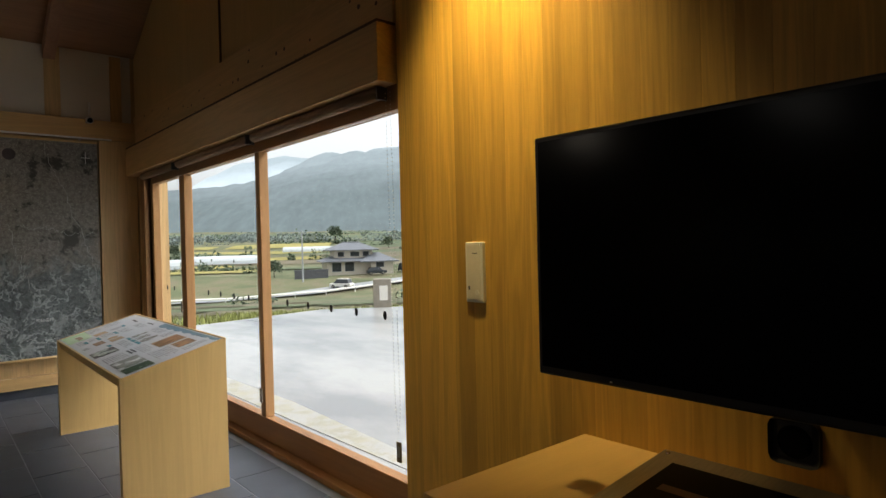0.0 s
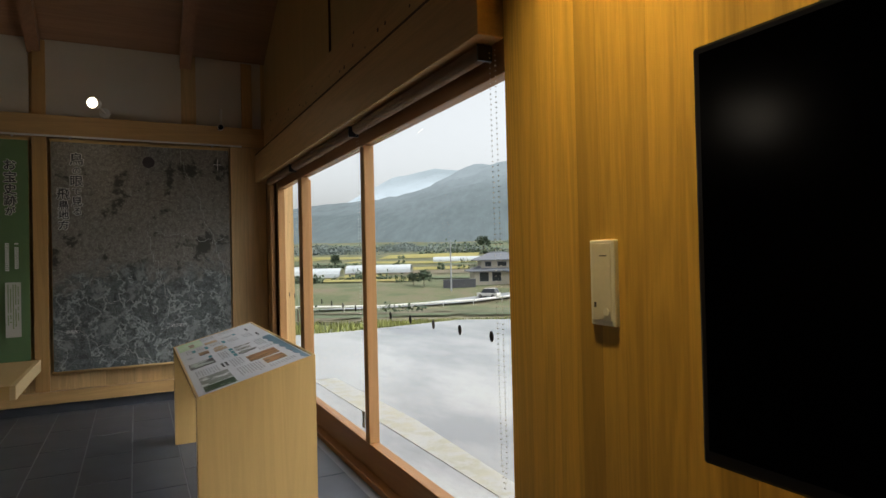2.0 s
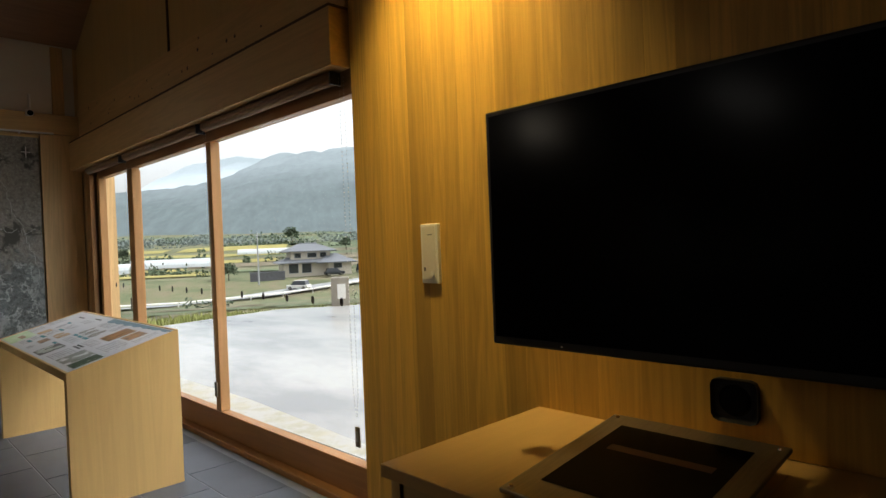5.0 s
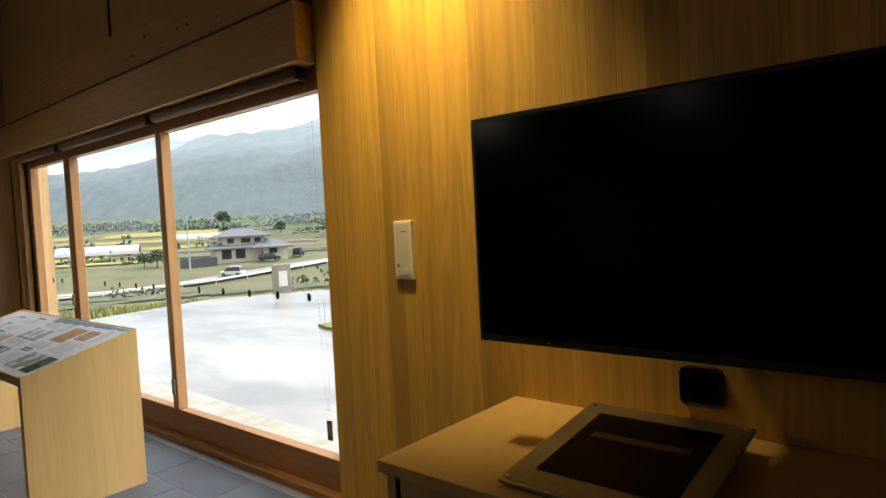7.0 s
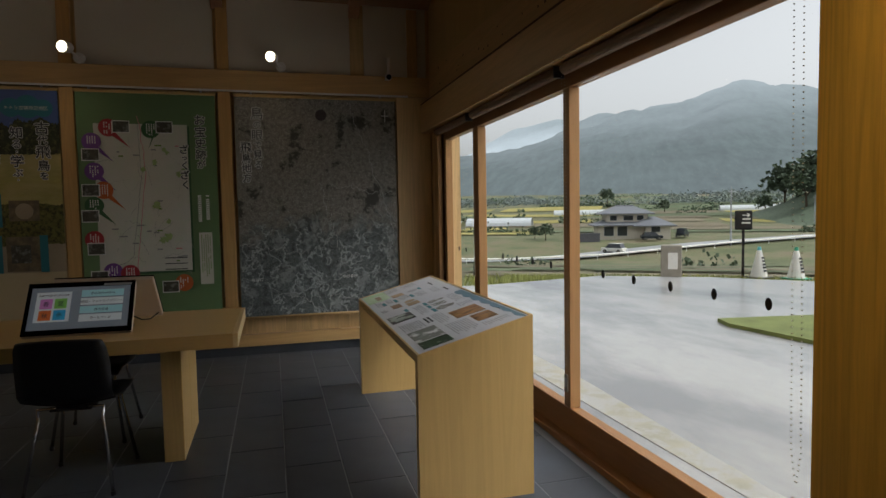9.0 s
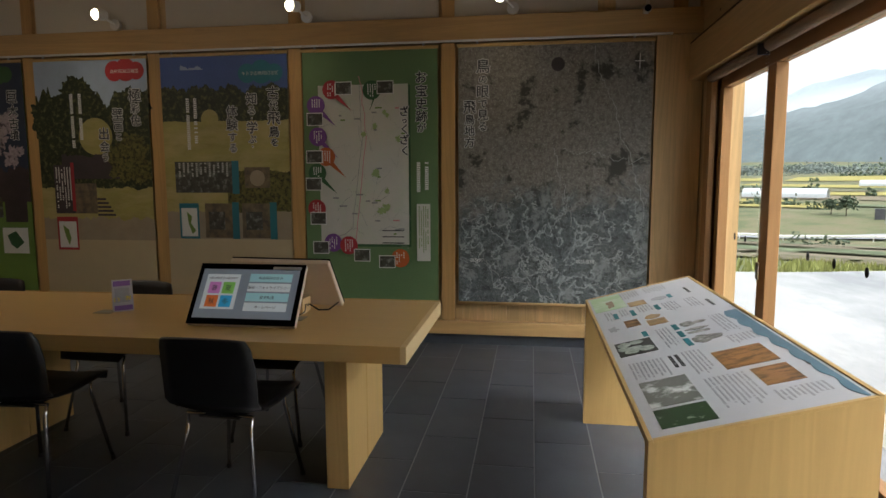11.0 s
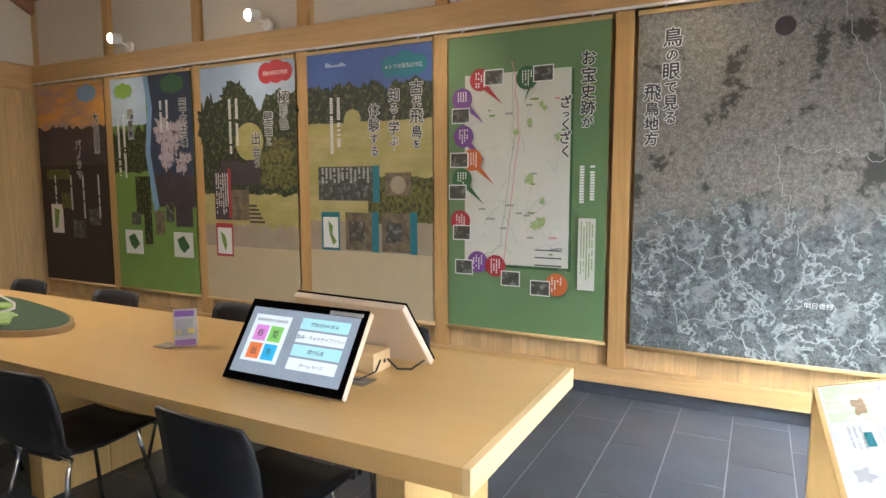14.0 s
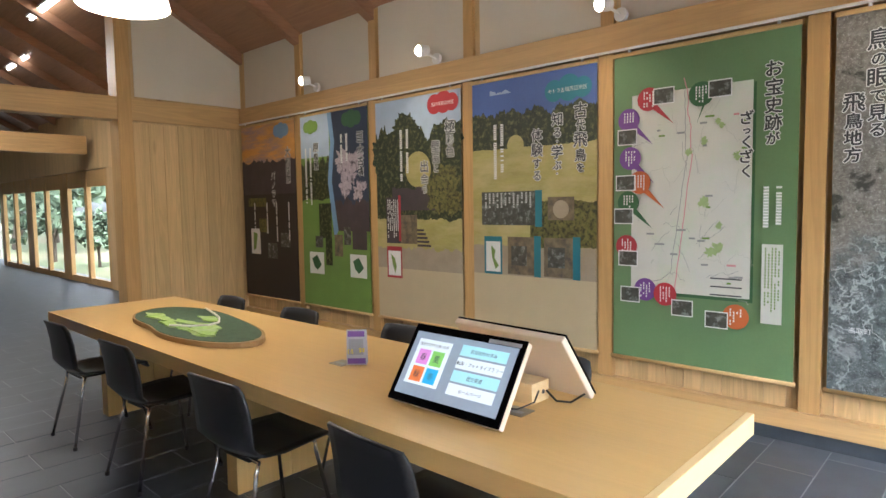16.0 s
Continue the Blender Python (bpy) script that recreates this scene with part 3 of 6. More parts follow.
# ---- sloping exhibit stand by the window ----
es = thing("exhibit_stand", "pale plywood stand with a sloping printed panel", "exhibit stand")
SX0, SX1, SY0, SY1, SZ0, SZ1 = 1.478, 2.015, 3.99, 5.83, 0.680, 0.826
tilt = math.atan2(SZ1 - SZ0, SX1 - SX0)
for y0 in (SY0, SY1 - 0.045):
    b = bmesh.new()
    ring = [(SX0, 0), (SX1, 0), (SX1, SZ1 - 0.004), (SX0, SZ0 - 0.004)]
    lo = [b.verts.new((x, y0, z)) for x, z in ring]
    hi = [b.verts.new((x, y0 + 0.045, z)) for x, z in ring]
    b.faces.new(lo)
    b.faces.new(hi[::-1])
    for i in range(4):
        b.faces.new((lo[i], hi[i], hi[(i + 1) % 4], lo[(i + 1) % 4]))
    bmesh.ops.recalc_face_normals(b, faces=b.faces)
    part("end_panel", b, PANEL, es)
TOP = Matrix.Translation((SX0, 0, SZ0)) @ Matrix.Rotation(-tilt, 4, "Y")
LEN = math.hypot(SX1 - SX0, SZ1 - SZ0)
part("top_board", box(0.001, LEN - 0.001, SY0 + 0.0455, SY1 - 0.0455, -0.055, -0.005, 0.002), PANEL, es).matrix_basis = TOP
for nm, x0, x1, y0, y1 in (("rim", 0, 0.012, SY0, SY1), ("rim", LEN - 0.012, LEN, SY0, SY1), ("rim", 0.0125, LEN - 0.0125, SY0, SY0 + 0.012), ("rim", 0.0125, LEN - 0.0125, SY1 - 0.012, SY1)):
    part(nm, box(x0, x1, y0, y1, -0.0045, 0.004, 0.001), PANEL, es).matrix_basis = TOP
part("printed_panel", box(0.013, LEN - 0.013, SY0 + 0.013, SY1 - 0.013, -0.0045, 0.001), PAPER, es, "white printed panel with photos and text").matrix_basis = TOP


def on_stand(name, u0, u1, v0, v1, material, lift=0.0):
    """u runs along the stand from its far end, v from the low edge to the high edge, both 0 to 1."""
    y0, y1 = SY1 - 0.02 - u1 * 1.80, SY1 - 0.02 - u0 * 1.80
    x0, x1 = 0.02 + v0 * (LEN - 0.04), 0.02 + v1 * (LEN - 0.04)
    part(name, box(x0, x1, y0, y1, 0.0012, 0.0018 + lift), material, es).matrix_basis = TOP


PHOTO_A = mat("photo_stones", (0.03, 0.03, 0.032), 0.4, second=(0.45, 0.46, 0.42), second_scale=16, second_cut=(0.5, 0.56))
PHOTO_NIGHT = mat("photo_dark_ground", (0.035, 0.032, 0.032), 0.4, vary=0.3, scale=20)
PHOTO_B = mat("photo_monochrome", (0.16, 0.17, 0.15), 0.4, second=(0.60, 0.62, 0.62), second_scale=11, second_cut=(0.5, 0.6))
PHOTO_C = mat("photo_timber", (0.32, 0.16, 0.06), 0.4, second=(0.06, 0.03, 0.015), second_scale=14, stretch=(1, 3, 1))
PHOTO_D = mat("photo_sand", (0.42, 0.27, 0.12), 0.4, second=(0.22, 0.12, 0.06), second_scale=12)
PHOTO_E = mat("photo_trees", (0.02, 0.05, 0.02), 0.4, second=(0.42, 0.44, 0.40), second_scale=20, second_cut=(0.58, 0.66))
PALE_GREEN = mat("pale_green_print", (0.42, 0.58, 0.34), 0.5, second=(0.6, 0.66, 0.56), second_scale=10)
TEAL = mat("teal_print", (0.02, 0.20, 0.24), 0.5)
SLATE_BLUE = mat("slate_blue_print", (0.10, 0.19, 0.25), 0.5, vary=0.15)
COIN = mat("photo_coin_green", (0.36, 0.42, 0.36), 0.4, vary=0.3, scale=30, second=(0.18, 0.20, 0.17), second_scale=40)
SKETCH = mat("brown_sketch_print", (0.30, 0.20, 0.12), 0.5, vary=0.4, scale=40)
ARTEFACT = mat("artefact_grey", (0.16, 0.155, 0.14), 0.5, vary=0.4, scale=40, second=(0.42, 0.41, 0.38), second_scale=35)
for u0, u1, v0, v1, mm in ((0.515, 0.615, 0.025, 0.29, PHOTO_NIGHT), (0.78, 0.90, 0.05, 0.33, PHOTO_B), (0.91, 0.98, 0.05, 0.33, PHOTO_E), (0.70, 0.80, 0.56, 0.86, PHOTO_C),
                           (0.338, 0.402, 0.185, 0.30, PHOTO_C), (0.378, 0.429, 0.352, 0.50, PHOTO_D), (0.153, 0.207, 0.315, 0.47, PHOTO_D), (0.005, 0.19, 0.005, 0.30, PALE_GREEN), (0.82, 0.90, 0.66, 0.86, PHOTO_C)):
    on_stand("photo", u0, u1, v0, v1, mm, 0.0004)
for u0, v0, w in ((0.243, 0.135, 0.055), (0.243, 0.285, 0.06), (0.243, 0.50, 0.055), (0.463, 0.258, 0.04), (0.461, 0.488, 0.044), (0.521, 0.484, 0.044), (0.58, 0.482, 0.052), (0.157, 0.675, 0.04)):
    on_stand("tag", u0, u0 + w, v0, v0 + 0.038, TEAL, 0.0004)


def picture(name, u, v, ru, rv, material, seed, lift=0.0, amp=0.25):
    """A cut-out picture with an uneven edge; u and v as on the stand."""
    y, x = SY1 - 0.02 - u * 1.80, 0.02 + v * (LEN - 0.04)
    ring = []
    for i in range(28):
        a = 2 * math.pi * i / 28
        q = 1 + amp * noise.noise(Vector((1.5 * math.cos(a), 1.5 * math.sin(a), seed * 3.7)))
        ring.append((x + rv * (LEN - 0.04) * q * math.cos(a), y + ru * 1.8 * q * math.sin(a)))
    part(name, prism(ring, 0.0012, 0.0020 + lift), material, es).matrix_basis = TOP


for k, (u, v, ru, rv) in enumerate(((0.537, 0.09, 0.016, 0.05), (0.532, 0.18, 0.014, 0.05), (0.565, 0.075, 0.015, 0.045), (0.572, 0.155, 0.016, 0.05), (0.59, 0.12, 0.015, 0.05), (0.587, 0.225, 0.016, 0.055))):
    picture("coin_picture", u, v, ru, rv, COIN, k, 0.0006 + 0.0001 * k, 0.12)
for k, (u, v, ru, rv) in enumerate(((0.478, 0.60, 0.020, 0.055), (0.478, 0.69, 0.010, 0.05), (0.525, 0.63, 0.009, 0.085), (0.549, 0.625, 0.009, 0.085), (0.605, 0.60, 0.026, 0.065), (0.603, 0.68, 0.018, 0.06))):
    picture("artefact_picture", u, v, ru, rv, ARTEFACT, 10 + k, 0.0001 * k)
picture("clay_picture", 0.350, 0.425, 0.020, 0.065, PHOTO_D, 21)
picture("white_form_picture", 0.179, 0.60, 0.020, 0.07, GREY_INK, 22)
picture("building_sketch", 0.125, 0.17, 0.035, 0.045, SKETCH, 23, 0.0008, 0.9)
picture("figure_sketch", 0.393, 0.075, 0.018, 0.035, GREY_INK, 24, 0.0, 1.2)
random.seed(12)
b = bmesh.new()
for u0, u1, v0, v1 in ((0.01, 0.11, 0.30, 0.48), (0.005, 0.10, 0.54, 0.74), (0.215, 0.31, 0.07, 0.125), (0.215, 0.29, 0.20, 0.275), (0.215, 0.30, 0.36, 0.49), (0.24, 0.345, 0.57, 0.70), (0.245, 0.36, 0.76, 0.84),
                       (0.466, 0.625, 0.36, 0.46), (0.665, 0.77, 0.05, 0.275), (0.66, 0.80, 0.40, 0.53), (0.45, 0.60, 0.78, 0.88), (0.62, 0.68, 0.74, 0.92), (0.82, 0.96, 0.40, 0.62), (0.92, 0.97, 0.66, 0.9)):
    v = v0
    while v < v1:
        n = max(3, int((u1 - u0) * random.uniform(0.8, 1.0) * 1.8 / 0.0085))
        for i in range(n):
            if random.random() < 0.9:
                ya = SY1 - 0.02 - u0 * 1.80 - i * 0.0085
                xa = 0.02 + v * (LEN - 0.04)
                box(xa, xa + 0.0062, ya - 0.0068, ya, 0.0012, 0.0016, 0, b)
        v += 0.026
tagged(part("body_text", b, GREY_INK, es), kind="stuff")
b = bmesh.new()
for u0, v0 in ((0.667, 0.31), (0.667, 0.35), (0.12, 0.86), (0.30, 0.90), (0.46, 0.92), (0.78, 0.94)):
    for i in range(9):
        ya, xa = SY1 - 0.02 - u0 * 1.80 - i * 0.0145, 0.02 + v0 * (LEN - 0.04)
        box(xa, xa + 0.012, ya - 0.012, ya, 0.0012, 0.0017, 0, b)
tagged(part("heading", b, INK, es), kind="stuff")
b = bmesh.new()
pts = [(LEN - 0.022, SY0 + 0.02), (LEN - 0.022, SY0 + 1.02)]
n = 40
prism(pts + [(LEN - 0.03 - 0.035 * (1 - i / n) - 0.016 * abs(math.sin(i * 0.55)), SY0 + 1.02 - 1.0 * i / n) for i in range(n + 1)][::1], 0.0012, 0.0019, b)
part("wave_border", b, SLATE_BLUE, es).matrix_basis = TOP
for o in es.children:
    if o.name.startswith(("body_text", "heading")):
        o.matrix_basis = TOP

# ---- screen wall ----
tv = thing("wall_screen", "large black flat screen, switched off, on the wall", "television")
part("bezel", box(2.022, 2.085, 0.55, 1.733, 0.962, 1.604, 0.006), BLACK, tv)
part("display", box(2.0195, 2.0216, 0.565, 1.718, 0.985, 1.590), BLACK_GLOSS, tv)
part("back_cover", box(2.0855, 2.14, 0.75, 1.55, 1.05, 1.5, 0.02), BLACK, tv)
part("mount_arm", box(2.1405, 2.438, 1.0, 1.3, 1.2, 1.4, 0.01), BLACK, tv)
part("standby_lamp", box(2.0212, 2.0219, 1.50, 1.506, 0.972, 0.975), WHITE, tv)
ct = thing("wall_counter", "low golden-wood counter below the screen", "counter")
part("worktop", box(1.73, 2.438, -2.3, 1.89, 0.635, 0.67, 0.003), TABLE, ct)
part("apron", box(1.76, 1.80, -2.3, 1.85, 0.55, 0.634), PANEL, ct)
part("end_panel", box(1.76, 2.438, 1.83, 1.885, 0.0, 0.634, 0.003), PANEL, ct)
structure("screen_panel", box(2.408, 2.438, -0.6, 1.575, 0.672, 1.5, 0.003), CEDAR, "cedar panel behind the screen", "panel")
sp = thing("speaker", "round black speaker in a square plate", "speaker")
b = box(2.398, 2.407, 1.165, 1.285, 0.745, 0.86, 0.02)
part("plate", b, BLACK, sp)
part("cone", cyl((2.392, 1.225, 0.803), (2.398, 1.225, 0.803), 0.032, 0.042, 24), BLACK_GLOSS, sp)
ks = thing("information_kiosk", "tilted steel information kiosk on the counter", "kiosk")
ks.matrix_basis = Matrix.Translation((1.78, 1.06, 0.676)) @ Matrix.Rotation(-0.10, 4, "Y")
part("case", box(0, 0.52, 0, 0.46, 0.0, 0.012, 0.003), STEEL, ks)
part("display", box(0.08, 0.45, 0.06, 0.40, 0.0122, 0.0135), BLACK_GLOSS, ks)
part("menu_bar", box(0.30, 0.33, 0.10, 0.36, 0.0136, 0.0142), mat("dim_red", (0.10, 0.03, 0.03), 0.3), ks)
for x in (0.02, 0.50):
    for y in (0.02, 0.44):
        part("screw", cyl((x, y, 0.012), (x, y, 0.016), 0.007, 0.005, 10), CHROME, ks)
tagged(part("kiosk_wedge", prism([(1.80, 1.07), (2.29, 1.07), (2.29, 1.51), (1.80, 1.51)], 0.6705, 0.676), BOXWOOD), "pale wooden wedge under the steel kiosk", "wedge")
rc = thing("wall_intercom", "tall cream plastic intercom unit on the wall", "intercom")
part("body", box(2.412, 2.4385, 2.345, 2.445, 1.085, 1.325, 0.004), WHITE, rc)
part("face", box(2.4095, 2.4118, 2.358, 2.432, 1.10, 1.315, 0.001), mat("cream_face", (0.72, 0.68, 0.60), 0.4), rc)
part("slot", box(2.4085, 2.4094, 2.372, 2.400, 1.279, 1.282), INK, rc)
part("button", cyl((2.4065, 2.376, 1.125), (2.4094, 2.376, 1.125), 0.011, seg=20), WHITE, rc)
part("sensor", box(2.4085, 2.4094, 2.418, 2.426, 1.135, 1.15), INK, rc)

# lamps
for sx in (-4.08, -2.38, -0.71, 0.93):
    s = thing("spot_lamp", "small white wall spotlight, switched on", "spotlight", "wall spotlights")
    part("base", cyl((sx + 0.09, 7.329, 2.64), (sx + 0.09, 7.30, 2.64), 0.045, seg=20), WHITE, s, smooth=False)
    part("arm", cyl((sx + 0.09, 7.30, 2.64), (sx + 0.02, 7.22, 2.70), 0.010), WHITE, s)
    part("can", cyl((sx + 0.03, 7.27, 2.71), (sx, 7.19, 2.70), 0.042, 0.05, 20), WHITE, s)
    part("bulb", cyl((sx, 7.19, 2.70), (sx - 0.005, 7.172, 2.697), 0.044, 0.03, 20), BULB, s)
cm = thing("security_camera", "small white hanging camera on the beam", "camera")
part("stem", cyl((2.0, 7.25, 2.75), (2.0, 7.25, 2.60), 0.012), WHITE, cm)
part("bracket", box(1.98, 2.02, 7.25, 7.33, 2.56, 2.60, 0.004), WHITE, cm)
part("body", cyl((2.0, 7.26, 2.585), (1.985, 7.14, 2.555), 0.03), WHITE, cm)
part("lens", cyl((1.985, 7.14, 2.555), (1.983, 7.132, 2.553), 0.024), BLACK_GLOSS, cm)
pd = thing("pendant_lamp", "wide white glowing pendant lamp over the table", "pendant lamp")
b = bmesh.new()
bmesh.ops.create_uvsphere(b, u_segments=32, v_segments=12, radius=0.5)
bmesh.ops.delete(b, geom=[v for v in b.verts if v.co.z < -0.01], context="VERTS")
bmesh.ops.scale(b, vec=(0.5, 0.5, 0.36), verts=b.verts)
bmesh.ops.translate(b, vec=(-2.52, 4.9, 2.585), verts=b.verts)
part("shade", b, SHADE, pd, smooth=True)
part("cord", cyl((-2.52, 4.9, 2.76), (-2.52, 4.9, 4.62), 0.006, seg=8), BLACK, pd)
for x, y, z in ((-7.9, 5.95, 4.0), (-10.8, 6.3, 3.85), (-9.0, 3.6, 4.8)):
    tb = thing("tube_lamp", "lit fluorescent tube between the rafters", "tube lamp", "ceiling tubes")
    part("tube", cyl((x - 0.6, y, z), (x + 0.6, y, z), 0.02), TUBE, tb)
    part("reflector", box(x - 0.62, x + 0.62, y - 0.06, y + 0.06, z + 0.022, z + 0.05, 0.004), WHITE, tb)
    part("bracket", box(x - 0.05, x + 0.05, y - 0.02, y + 0.02, z + 0.05, roof_z(y) + 0.05), WHITE, tb)

# ---- hanging panels on the north wall ----
PY = 7.338


def prints(name, colour, **k):
    return mat(name, colour, 0.55, **k)


BAMBOO = wood("rod_wood", (0.58, 0.38, 0.16), "x", 0.15, 0, 0.4, 0.0)
P_GREEN = prints("leaf_green_print", (0.15, 0.25, 0.11), vary=0.12, scale=1.5)
P_LIME = prints("lime_print", (0.18, 0.30, 0.065), vary=0.06)
P_BEIGE = prints("beige_print", (0.55, 0.45, 0.28), vary=0.04)
P_BLACK = prints("brown_black_print", (0.03, 0.022, 0.02), vary=0.06)
P_SKY = prints("deep_sky_print", (0.08, 0.14, 0.40), vary=0.2, scale=2, second=(0.5, 0.58, 0.7), second_scale=3.0, second_cut=(0.62, 0.72))
P_PALE_SKY = prints("pale_sky_print", (0.42, 0.52, 0.66), vary=0.1)
P_SUNSET = prints("sunset_print", (0.72, 0.36, 0.09), vary=0.3, scale=3, second=(0.28, 0.24, 0.30), second_scale=2.4, stretch=(0.5, 1, 2.5))
P_HILL = prints("dusk_hill_print", (0.06, 0.045, 0.05), vary=0.3)
P_TREES = prints("tree_print", (0.022, 0.030, 0.010), vary=0.6, scale=9, fine=90, second=(0.15, 0.16, 0.055), second_scale=26, second_cut=(0.50, 0.66))
P_GRASS = prints("meadow_print", (0.40, 0.35, 0.11), vary=0.25, scale=5, second=(0.52, 0.44, 0.20), second_scale=3, stretch=(0.6, 1, 2))
P_AUTUMN = prints("autumn_print", (0.15, 0.14, 0.035), vary=0.5, scale=14, fine=90, second=(0.035, 0.035, 0.012), second_scale=30, second_cut=(0.47, 0.60))
P_PATH = prints("path_print", (0.38, 0.31, 0.22), vary=0.15)
P_BLOSSOM = prints("blossom_print", (0.50, 0.42, 0.46), vary=0.3, scale=30, second=(0.10, 0.08, 0.10), second_scale=18, second_cut=(0.52, 0.62))
P_NIGHT = prints("night_print", (0.035, 0.05, 0.09), vary=0.2)
P_BLUE = prints("blue_band_print", (0.20, 0.34, 0.55), vary=0.1)
P_CREAM = prints("cream_map_print", (0.66, 0.65, 0.58), vary=0.05, second=(0.60, 0.66, 0.52), second_scale=3.5, second_cut=(0.52, 0.7))
P_RED = prints("red_print", (0.42, 0.035, 0.045), vary=0.05)
P_PURPLE = prints("violet_print", (0.19, 0.07, 0.30), vary=0.05)
P_ORANGE = prints("orange_print", (0.55, 0.13, 0.03), vary=0.05)
P_DKGREEN = prints("bottle_green_print", (0.045, 0.13, 0.05), vary=0.1)
P_PHOTO = prints("small_photo_print", (0.07, 0.07, 0.055), scale=20, vary=0.5, second=(0.24, 0.25, 0.24), second_scale=22, second_cut=(0.52, 0.64))
P_RUIN = prints("ruin_photo_print", (0.20, 0.15, 0.09), scale=20, vary=0.4, second=(0.10, 0.08, 0.06), second_scale=12)
P_TEAL = prints("teal_label_print", (0.03, 0.20, 0.26), vary=0.05)
P_WHITE = prints("white_letter_print", (0.80, 0.80, 0.78), vary=0.0)
P_GREYPALE = prints("pale_grey_line_print", (0.50, 0.51, 0.49), vary=0.1)
P_PALE_LANE = prints("pale_lane_print", (0.50, 0.50, 0.44), vary=0.0)
P_PALE_GREEN = prints("pale_wood_print", (0.36, 0.48, 0.20), vary=0.15, scale=20)
P_ROSE = prints("rose_line_print", (0.65, 0.28, 0.30), vary=0.0)
P_GREYLINE = prints("grey_line_print", (0.30, 0.31, 0.30), vary=0.0)


def map_print():
    """Aerial photo: brown plain above, forested blue-grey ridges below, pale specks of towns."""
    m = bpy.data.materials.new("aerial_photo_print")
    m.use_nodes = True
    n, l = m.node_tree.nodes, m.node_tree.links
    bs = n["Principled BSDF"]
    bs.inputs["Roughness"].default_value = 0.5
    co = n.new("ShaderNodeTexCoord")

    def noise_tex(scale, detail, rough=0.6, dist=0.0):
        t = n.new("ShaderNodeTexNoise")
        t.inputs["Scale"].default_value, t.inputs["Detail"].default_value = scale, detail
        t.inputs["Roughness"].default_value, t.inputs["Distortion"].default_value = rough, dist
        l.new(co.outputs["Object"], t.inputs["Vector"])
        return t.outputs["Fac"]

    def ramp(src, a, c, lo=0.0, hi=1.0):
        r = n.new("ShaderNodeMapRange")
        r.inputs["From Min"].default_value, r.inputs["From Max"].default_value = a, c
        r.inputs["To Min"].default_value, r.inputs["To Max"].default_value = lo, hi
        l.new(src, r.inputs["Value"])
        return r.outputs[0]

    def mix(f, c1, c2):
        x = n.new("ShaderNodeMixRGB")
        l.new(f, x.inputs["Fac"])
        for s, c in (("Color1", c1), ("Color2", c2)):
            if isinstance(c, tuple):
                x.inputs[s].default_value = (*c, 1)
            else:
                l.new(c, x.inputs[s])
        return x.outputs[0]

    def add(a, c, k):
        q = n.new("ShaderNodeMath")
        q.operation = "MULTIPLY_ADD"
        l.new(a, q.inputs[0])
        q.inputs[1].default_value = k
        l.new(c, q.inputs[2])
        return q.outputs[0]
    sp = n.new("ShaderNodeSeparateXYZ")
    l.new(co.outputs["Object"], sp.inputs[0])
    low = ramp(sp.outputs["Z"], 0.45, -0.6)

    def veins(scale, detail, width, seed_dist):
        """Thin winding pale lines where a noise field crosses its middle: valleys between ridges."""
        q = n.new("ShaderNodeMath")
        q.operation = "SUBTRACT"
        q.inputs[1].default_value = 0.5
        l.new(noise_tex(scale, detail, 0.62, seed_dist), q.inputs[0])
        w = n.new("ShaderNodeMath")
        w.operation = "ABSOLUTE"
        l.new(q.outputs[0], w.inputs[0])
        return ramp(w.outputs[0], width, width * 0.15)
    specks = ramp(noise_tex(70, 5, 0.8), 0.53, 0.70)
    fields = ramp(noise_tex(26, 6, 0.75), 0.40, 0.62)
    plain = mix(fields, (0.15, 0.14, 0.118), (0.29, 0.275, 0.24))
    plain = mix(specks, plain, (0.58, 0.57, 0.53))
    mounds = ramp(noise_tex(3.3, 9, 0.7, 0.2), 0.55, 0.60)
    plain = mix(mounds, plain, (0.055, 0.055, 0.044))
    towns = ramp(noise_tex(5.0, 12, 0.75, 0.3), 0.53, 0.60, 0.0, 0.85)
    slope = mix(ramp(noise_tex(22, 8, 0.7), 0.36, 0.64), (0.035, 0.043, 0.043), (0.16, 0.185, 0.185))
    ridge = mix(veins(16.0, 12, 0.013, 0.6), slope, (0.26, 0.29, 0.29))
    ridge = mix(veins(4.6, 15, 0.020, 0.2), ridge, (0.42, 0.46, 0.45))
    ridge = mix(towns, ridge, (0.30, 0.33, 0.32))
    ridge = mix(ramp(noise_tex(90, 3, 0.7), 0.58, 0.70, 0.0, 0.7), ridge, (0.42, 0.43, 0.42))
    blend = ramp(add(low, noise_tex(2.6, 9, 0.68, 0.4), 0.9), 0.98, 1.12)
    base = mix(blend, plain, ridge)
    l.new(base, bs.inputs["Base Color"])
    return m


